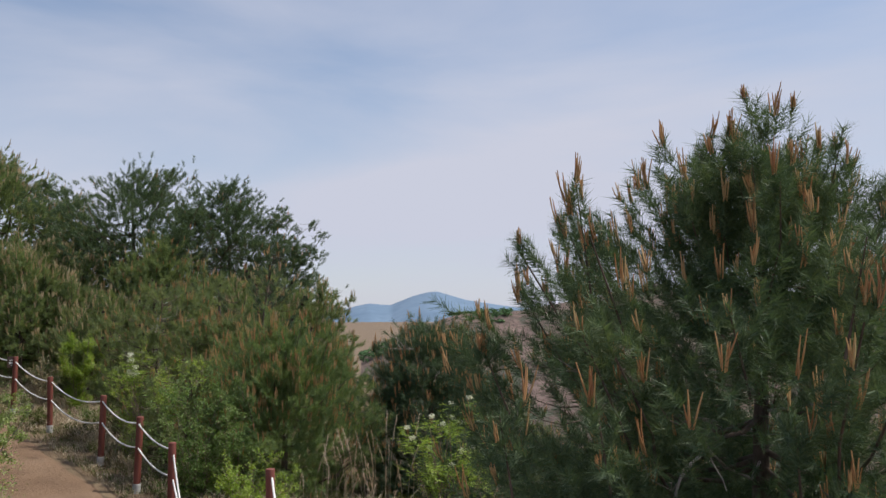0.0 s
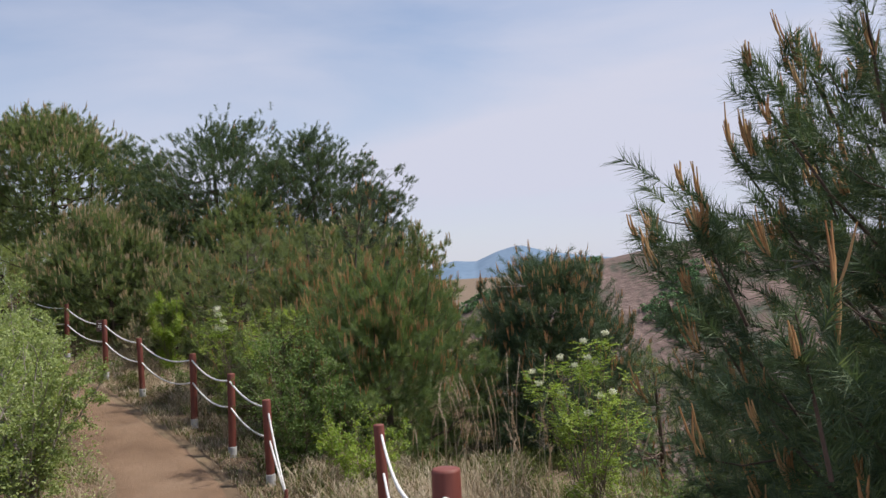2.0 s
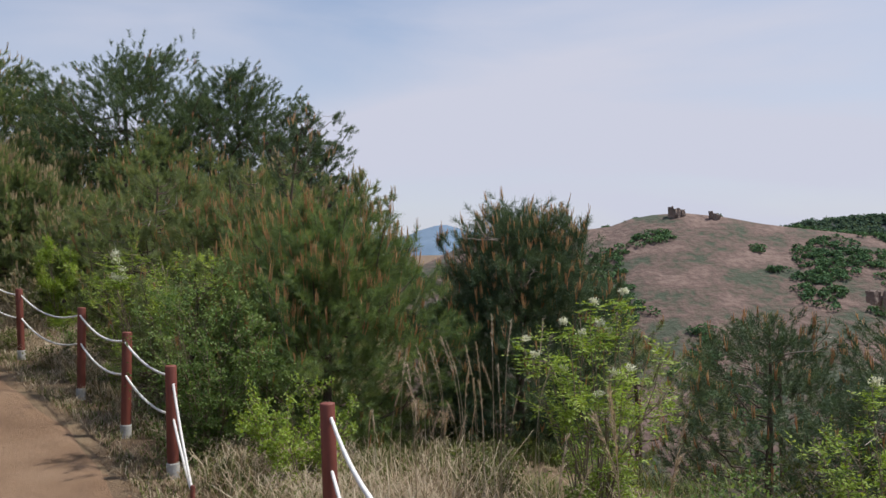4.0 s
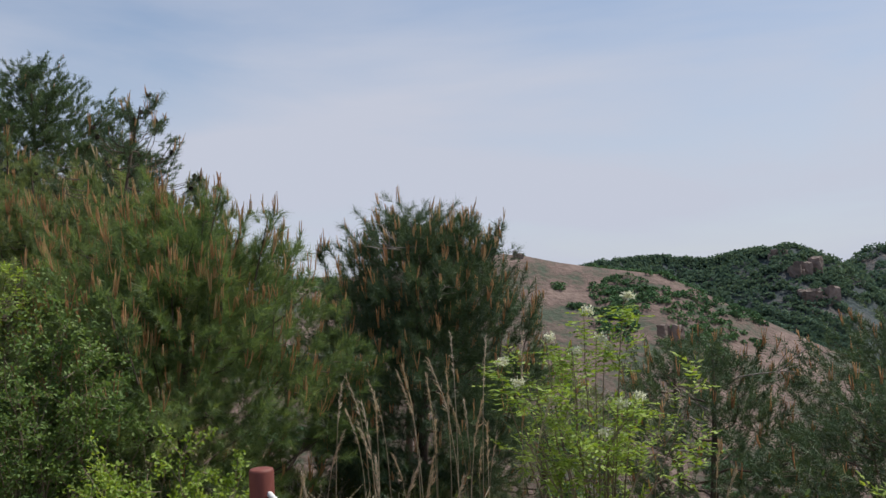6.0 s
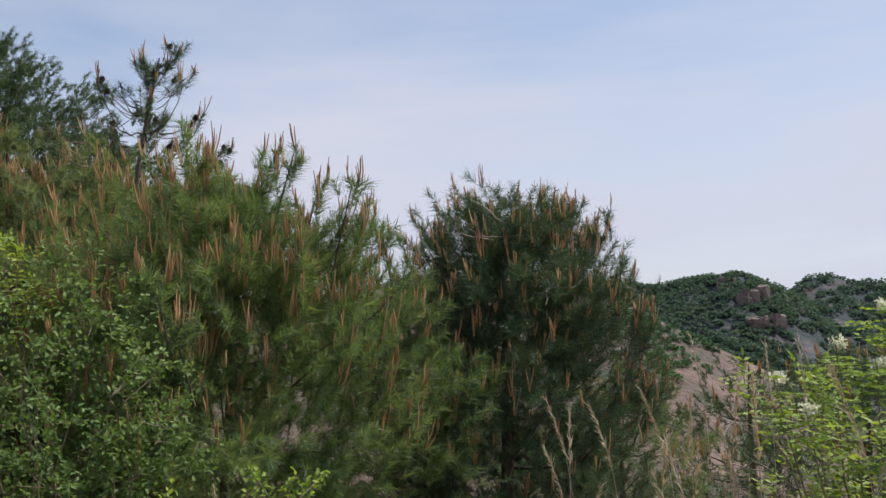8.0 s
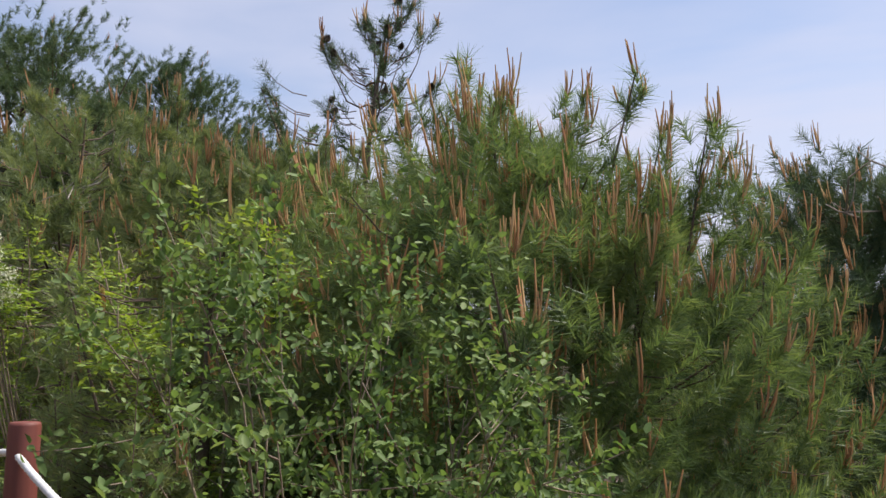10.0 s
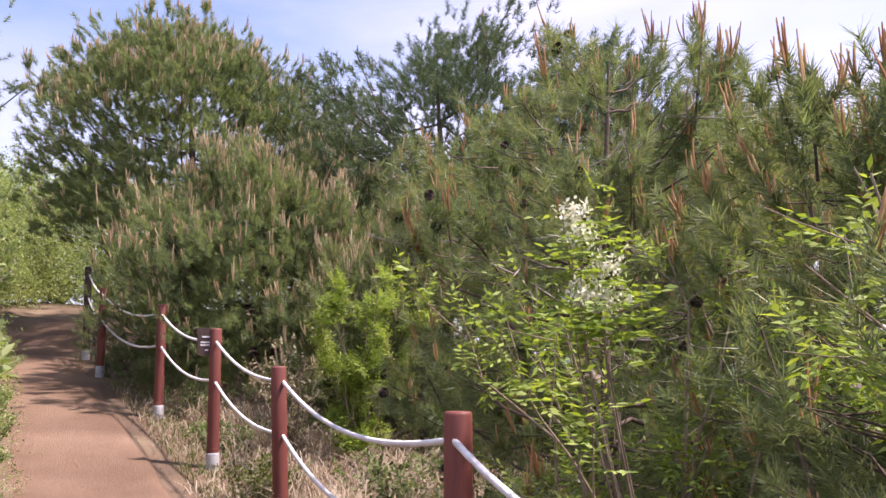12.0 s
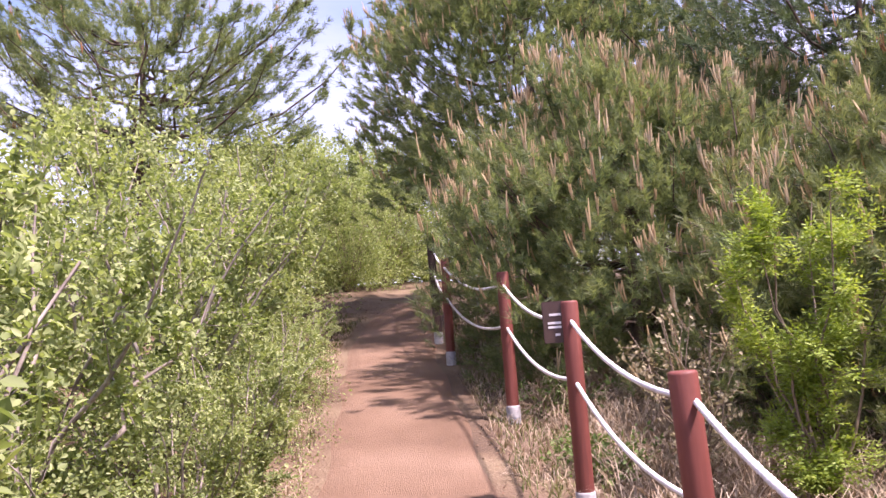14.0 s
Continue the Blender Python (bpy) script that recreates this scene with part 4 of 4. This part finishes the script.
# bushes along the left edge and beyond the bend
shrub("shrub", -7.6, 11.95, 2.0, 0.55, 2600, 0.075, 54, M_LEAF_YELLOW, "broad-leaved light green bush at the path edge", stems=10, stem_mat=M_STEM_GREY)
LEFT = [shrub("shrub", -9.75, 12.95, 2.25, 1.0, 19000, 0.043, 51, M_LEAF_YELLOW, "light green leafy bush on forked grey stems", stems=18, bottom=0.08, shell=0.12, thick=1.6, stem_mat=M_STEM_GREY),
        shrub("shrub", -8.25, 11.75, 2.35, 1.0, 19000, 0.043, 52, M_LEAF_YELLOW, "yellow-green leafy bush on forked grey stems", stems=18, bottom=0.08, shell=0.12, thick=1.6, stem_mat=M_STEM_GREY),
        shrub("shrub", -21.0, 24.2, 2.9, 1.6, 15000, 0.07, 53, M_LEAF_YELLOW, "tall light green bush beyond the bend", stems=24, simple=True, bottom=0.03, shell=0.65)]


def again(src, x, y, turn, size=1.0):
    ob = copy_thing(src, pose(x, y, gz(x, y) - 0.03, 0, 0, turn))
    ob.scale = (size, size, size)
    return ob


for ob, x, y, turn, size in [(0, -11.3, 14.3, 80, 1.08), (1, -12.8, 15.5, 200, 1.05), (0, -11.0, 12.6, 150, 1.05), (1, -12.8, 13.8, 30, 1.1), (1, -14.4, 16.7, 300, 1.1), (0, -6.9, 10.3, 240, 0.85),
                             (1, -5.9, 9.0, 100, 0.9), (0, -4.9, 7.9, 10, 0.9), (1, -4.6, 6.3, 60, 0.95), (0, -15.9, 17.7, 60, 1.25), (1, -14.6, 15.2, 120, 1.3), (1, -10.0, 11.2, 10, 1.0), (1, -17.3, 18.9, 80, 1.3), (0, -19.2, 20.0, 10, 1.3),
                             (2, -20.9, 22.3, 70, 1.0), (2, -24.2, 25.2, 140, 1.4), (2, -22.4, 25.9, 200, 1.3), (2, -21.6, 21.8, 250, 1.2), (2, -22.4, 23.6, 110, 1.25), (2, -20.6, 19.4, 170, 1.1), (2, -21.2, 26.9, 10, 1.25), (2, -23.4, 27.6, 40, 1.4), (2, -19.9, 27.9, 140, 1.2), (2, -17.5, 24.3, 95, 0.6), (2, -19.6, 22.0, 20, 0.7), (2, -16.8, 25.4, 220, 0.65), (2, -20.3, 20.9, 220, 0.8)]:
    again(LEFT[ob], x, y, turn, size)
for ob, x, y, turn in [(0, -8.45, 12.7, 35), (1, -9.4, 13.6, 160), (0, -10.45, 14.5, 275), (1, -11.6, 15.4, 20), (0, -12.9, 16.4, 110)]:
    again(LEFT[ob], x, y, turn, 0.52)


# ---- grasses ----
def blades(rng, root, height, width, droop, lean=0.35):
    n = len(root)
    a = rng.uniform(0, 2 * np.pi, n)
    o = np.stack([np.cos(a), np.sin(a), np.zeros(n)], -1)
    s = np.stack([-np.sin(a), np.cos(a), np.zeros(n)], -1) * width * 0.5
    h = (height * rng.uniform(0.45, 1.15, n))[:, None]
    ln = h * (lean * rng.uniform(0.2, 1.3, n))[:, None]
    up = np.array([[0, 0, 1.0]])
    m1 = root + up * h * 0.5 + o * ln * 0.3
    m2 = root + up * h * (0.9 - droop * 0.3) + o * ln * 0.8
    tip = root + up * h * (1 - droop) + o * ln * 1.4
    V = np.stack([root - s, root + s, m1 - s * 0.9, m1 + s * 0.9, m2 - s * 0.6, m2 + s * 0.6, tip], 1).reshape(-1, 3)
    i = np.arange(n)[:, None] * 7
    F = np.concatenate([i + [[0, 1, 3]], i + [[0, 3, 2]], i + [[2, 3, 5]], i + [[2, 5, 4]], i + [[4, 5, 6]]])
    return V, F


def along(rng, n, s0, s1, d0, d1):
    """Random ground points beside the path: from s0 to s1 of its length, d metres to its right."""
    i = rng.uniform(s0, s1, n) * (len(TRACK) - 1.001)
    k = i.astype(int)
    p = TRACK[k, :2] + (TRACK[k + 1, :2] - TRACK[k, :2]) * (i - k)[:, None]
    d = rng.uniform(d0, d1, n)[:, None]
    q = p - norm[k] * d
    return np.stack([q[:, 0], q[:, 1], land(q[:, 0], q[:, 1]) - 0.01], -1)


def grass(name, n, where, height, width, droop, mat, seed, label, lean=0.35):
    rng = np.random.default_rng(seed)
    root = np.concatenate([along(rng, int(n * w), *box) for w, box in where])
    keep = np.array([noise.noise(Vector((p[0] * 1.3, p[1] * 1.3, seed))) for p in root]) > -0.25
    V, F = blades(rng, root[keep], height, width, droop, lean)
    return tagged(new(name, mesh_of(name, V, F, mat)), label, "grass", kind="stuff")


grass("dry_grass", 26000, [(0.75, (0.1, 0.8, 1.3, 2.9)), (0.25, (0.1, 0.8, 2.4, 4.5))], 0.4, 0.008, 0.45, M_STRAW, 61, "straw-coloured dry grass along the fence", 1.1)
grass("dry_grass", 14000, [(0.5, (0.0, 0.85, -1.5, -0.7)), (0.5, (0.0, 0.85, 0.72, 1.4))], 0.13, 0.008, 0.45, M_STRAW, 62, "short dry grass on the verges of the path", 1.3)
grass("green_grass", 20000, [(0.5, (0.0, 0.85, 0.75, 1.8)), (0.5, (0.0, 0.85, -1.5, -0.72))], 0.12, 0.008, 0.3, M_GRASS, 63, "short green grass on the verges", 0.9)
grass("green_grass", 22000, [(1.0, (0.12, 0.5, 1.3, 6.0))], 0.3, 0.009, 0.35, M_GRASS, 64, "olive green grass and weeds beyond the fence", 0.8)


def litter(n, where, size, mat, seed, label):
    rng = np.random.default_rng(seed)
    root = np.concatenate([along(rng, int(n * w), *box) for w, box in where])
    root[:, 2] += 0.02
    d = rng.normal(size=(len(root), 3)) * np.array([1, 1, 0.25])
    V, F = leaves_at(rng, root, unit(d), size, size * 0.5, simple=True)
    return tagged(new("leaf_litter", mesh_of("leaf_litter", V, F, mat)), label, "leaf litter", kind="stuff")


litter(9000, [(0.5, (0.1, 0.9, -1.6, -0.6)), (0.4, (0.1, 0.9, 0.6, 1.9)), (0.1, (0.1, 0.9, -0.6, 0.6))], 0.035, M_LITTER, 65, "fallen brown leaves and needles on the verges")


def reed(x, y, count, height, seed, spread=0.35):
    """A clump of dry plume grass."""
    rng = np.random.default_rng(seed)
    clump = new("plume_grass")
    clump.location = (x, y, gz(x, y) - 0.02)
    lines, radii, items = [], [], []
    for i in range(count):
        a = rng.uniform(0, 2 * np.pi)
        b = np.array([math.cos(a), math.sin(a), 0]) * rng.uniform(0, spread)
        h = height * rng.uniform(0.6, 1.05)
        t = np.linspace(0, 1, 7)[:, None]
        c = rng.uniform(0, 2 * np.pi)
        o = np.array([math.cos(c), math.sin(c), 0])
        line = b + np.array([0, 0, h]) * t + o * (0.03 * h * t + 0.07 * h * t ** 5)
        line[:, 2] -= 0.06 * h * t[:, 0] ** 6
        lines.append(line)
        radii.append(0.0032 * (1 - 0.6 * t[:, 0]))
        m = 70
        u = rng.uniform(0.8, 1.0, m)
        p = np.stack([np.interp(u, t[:, 0], line[:, k]) for k in range(3)], -1)
        d = unit(o * 0.5 + np.array([0, 0, 0.7]) + rng.normal(size=(m, 3)) * 0.2)
        items.append(leaves_at(rng, p, d, 0.045, 0.004, simple=True))
    V, F = tubes(lines, radii, 4)
    part("stalks", mesh_of("stalks", V, F, M_STRAW, True), clump)
    V, F = joined(items)
    part("plumes", mesh_of("plumes", V, F, M_PLUME), clump)
    root = np.stack([rng.normal(size=count * 9) * spread * 0.5, rng.normal(size=count * 9) * spread * 0.5, np.zeros(count * 9)], -1)
    V, F = blades(rng, root, height * 0.42, 0.007, 0.5, 0.9)
    part("dry_leaves", mesh_of("dry_leaves", V, F, M_STRAW), clump)
    return tagged(clump, "dry straw-coloured plume grass with feathery heads", "grass", "plume grass clumps")


for i, (x, y, c, h) in enumerate([(-0.35, 8.5, 8, 1.7), (0.0, 8.1, 8, 1.8), (0.45, 8.9, 9, 1.9), (0.8, 5.5, 4, 1.6), (0.05, 9.2, 8, 1.85), (0.85, 4.75, 3, 1.65), (1.5, 8.6, 3, 1.5)]):
    reed(x, y, c, h, 70 + i)


# ---- fence ----
POSTS = [(2.75, -1.6, 1.78), (1.75, 0.45, 1.38), (0.73, 2.66, 0.985), (-0.775, 7.6, 0.268), (-2.72, 9.52, 0.274), (-3.79, 10.79, 0.471), (-5.19, 12.45, 0.641), (-7.35, 14.64, 0.813),
         (-8.916, 15.914, 1.166), (-10.707, 17.25, 1.543), (-13.03, 18.71, 1.968), (-14.08, 19.48, 2.4)]


def lathe(profile, sides=20):
    V, F = [], []
    for r, z in profile:
        for j in range(sides):
            a = 2 * math.pi * j / sides
            V.append((r * math.cos(a), r * math.sin(a), z))
    k = len(profile)
    for i in range(k - 1):
        for j in range(sides):
            F.append((i * sides + j, i * sides + (j + 1) % sides, (i + 1) * sides + (j + 1) % sides, (i + 1) * sides + j))
    return np.array(V), np.array(F)


def post(x, y, top, dark=False, seed=0):
    base = gz(x, y)
    h = top - base
    ob = new("fence_post")
    ob.matrix_world = pose(x, y, base, random.uniform(-1.5, 1.5), random.uniform(-1.5, 1.5), random.uniform(0, 360))
    r = 0.054
    V, F = lathe([(r, 0.1), (r * 1.01, 0.3), (r, h * 0.6), (r * 0.985, h - 0.012), (r * 0.93, h - 0.002), (r * 0.8, h), (0.0005, h + 0.001)])
    part("timber", mesh_of("timber", V, F, M_POST_SHADED if dark else M_POST, True), ob)
    V, F = lathe([(r * 1.12, -0.15), (r * 1.12, 0.135), (r * 1.08, 0.15), (r * 0.9, 0.152)])
    part("sleeve", mesh_of("sleeve", V, F, M_SLEEVE, True), ob, "grey concrete footing")
    tagged(ob, "wooden rope fence post with tree shade in its dark colour" if dark else "round red-brown wooden post threaded with white rope", "fence post", "rope fence posts")
    return ob


def rope(a, b, sag, r=0.0125, lobes=3):
    """A twisted rope that hangs between two points."""
    a, b = np.array(a, float), np.array(b, float)
    L = np.linalg.norm(b - a)
    k = max(int(L / 0.014), 8)
    t = np.linspace(0, 1, k)
    p = a + (b - a) * t[:, None]
    p[:, 2] -= 4 * sag * t * (1 - t)
    d = unit(np.gradient(p, axis=0))
    s = unit(np.cross(d, np.array([[0, 0, 1.0]])))
    u = np.cross(s, d)
    sides = 9
    ang = np.linspace(0, 2 * np.pi, sides, endpoint=False)
    tw = t * L / 0.075 * 2 * np.pi
    rad = r * (1 + 0.16 * np.cos(lobes * (ang[None, :] - tw[:, None])))
    ring = p[:, None, :] + rad[..., None] * (np.cos(ang)[None, :, None] * s[:, None, :] + np.sin(ang)[None, :, None] * u[:, None, :])
    i, j = np.meshgrid(np.arange(k - 1), np.arange(sides), indexing="ij")
    n = (j + 1) % sides
    F = np.stack([i * sides + j, i * sides + n, (i + 1) * sides + n, (i + 1) * sides + j], -1).reshape(-1, 4)
    return tagged(new("rope", mesh_of("rope", ring.reshape(-1, 3), F, M_ROPE, True)), "white twisted rope strung between fence posts", "rope", "fence ropes")


# the last post takes the dark wood that stands in for tree shade
for i, (x, y, top) in enumerate(POSTS):
    post(x, y, top, i == len(POSTS) - 1)
UPPER, LOWER = 0.1, 0.47
for i, (p, q) in enumerate(zip(POSTS[:-1], POSTS[1:])):
    if i == 3:
        continue
    span = math.hypot(p[0] - q[0], p[1] - q[1])
    for drop, slack in ((UPPER, 0.05), (LOWER, 0.055)):
        rope((p[0], p[1], p[2] - drop), (q[0], q[1], q[2] - drop), span * slack)

# stake where the ropes are tied down at the gap
sx, sy = -2.25, 8.8
sz = gz(sx, sy)
stake = new("rope_stake")
stake.location = (sx, sy, sz)
V, F = lathe([(0.022, -0.1), (0.022, 0.16), (0.018, 0.175), (0.0005, 0.176)], 10)
part("stake", mesh_of("stake", V, F, M_POST, True), stake)
tagged(stake, "short wooden stake holding tied rope ends", "stake")
rope((POSTS[4][0], POSTS[4][1], POSTS[4][2] - UPPER), (sx, sy, sz + 0.12), 0.06)
rope((POSTS[4][0], POSTS[4][1], POSTS[4][2] - LOWER), (sx, sy, sz + 0.1), 0.03)


# ---- sign on a post ----
def box(sx, sy, sz, bevel):
    bm = bmesh.new()
    bmesh.ops.create_cube(bm, size=1.0, matrix=Matrix.Diagonal((sx, sy, sz, 1)))
    bmesh.ops.bevel(bm, geom=bm.edges[:], offset=bevel, segments=2, affect="EDGES")
    me = bpy.data.meshes.new("board")
    bm.to_mesh(me)
    bm.free()
    return me


sign = new("notice_sign")
sign.matrix_world = pose(-8.97, 15.835, 1.045, 0, 0, 38)
me = box(0.13, 0.018, 0.25, 0.004)
me.materials.append(M_SIGN)
board = part("board", me, sign, "dark brown board")
for w, z, x0 in [(0.07, 0.045, 0.012), (0.08, -0.005, 0.005), (0.08, -0.03, 0.005), (0.03, -0.075, 0.02)]:
    me = box(w, 0.003, 0.014, 0.001)
    me.materials.append(M_LETTER)
    part("lettering", me, board).location = (x0, -0.0105, z)
tagged(sign, "small dark brown notice board with white lettering", "sign")


# ---- rock stacks across the valley ----
def rock(az, el, r, size, seed, label):
    rng = np.random.default_rng(seed)
    a, e = math.radians(az), math.radians(el)
    ob = new("rock_outcrop")
    ob.location = (EYE0[0] + r * math.sin(a), EYE0[1] + r * math.cos(a), 1 + r * math.tan(e))
    for i in range(7):
        bm = bmesh.new()
        bmesh.ops.create_cube(bm, size=1.0)
        bmesh.ops.subdivide_edges(bm, edges=bm.edges[:], cuts=3, use_grid_fill=True)
        for v in bm.verts:
            v.co *= 1 + 0.28 * noise.noise(v.co * 1.7 + Vector((i * 3.1, seed, 0))) + 0.12 * noise.noise(v.co * 5 + Vector((seed, i, 0)))
        m = Matrix.Translation((rng.uniform(-0.8, 0.8) * size, rng.uniform(-0.3, 0.3) * size, rng.uniform(-0.5, 0.25) * size)) @ pose(0, 0, 0, rng.uniform(-8, 8), rng.uniform(-8, 8), rng.uniform(0, 90)) @ Matrix.Diagonal((size * rng.uniform(0.35, 0.7), size * 0.6, size * rng.uniform(0.7, 1.3), 1))
        bmesh.ops.transform(bm, matrix=m, verts=bm.verts[:])
        me = bpy.data.meshes.new("rock")
        bm.to_mesh(me)
        bm.free()
        me.materials.append(M_ROCK)
        part("rock", me, ob)
    return tagged(ob, label, "rock")


rock(24.4, -3.2, 118, 1.9, 3, "pale brown rock stack on the wooded slope")
rock(32.9, 0.7, 222, 4.2, 8, "bare pinkish cliff on the ridge")
rock(33.6, -1.2, 212, 4.6, 9, "bare grey cliff below the ridge")
rock(31.2, 1.5, 228, 2.6, 10, "rock face near the ridge top")
rock(12.0, 2.5, 157, 1.6, 5, "grey boulders on the hilltop")
rock(14.4, 2.2, 157, 1.2, 6, "small grey boulders on the hilltop")


# ---- fallen wood ----
def dead_stick(points, r, label):
    p = smooth_line(points, 6)
    q = np.linspace(0, 1, len(p))
    V, F = tubes([p], [r * (1 - 0.6 * q)], 6)
    return tagged(new("dead_stick", mesh_of("dead_stick", V, F, M_DEAD, True)), label, "stick")


dead_stick([(2.68, 2.15, gz(2.68, 2.15) - 0.03), (2.66, 2.2, 0.5), (2.69, 2.3, 0.95), (2.78, 2.42, 1.2), (2.9, 2.5, 1.28)], 0.014, "pale bent dead stem rising from undergrowth")
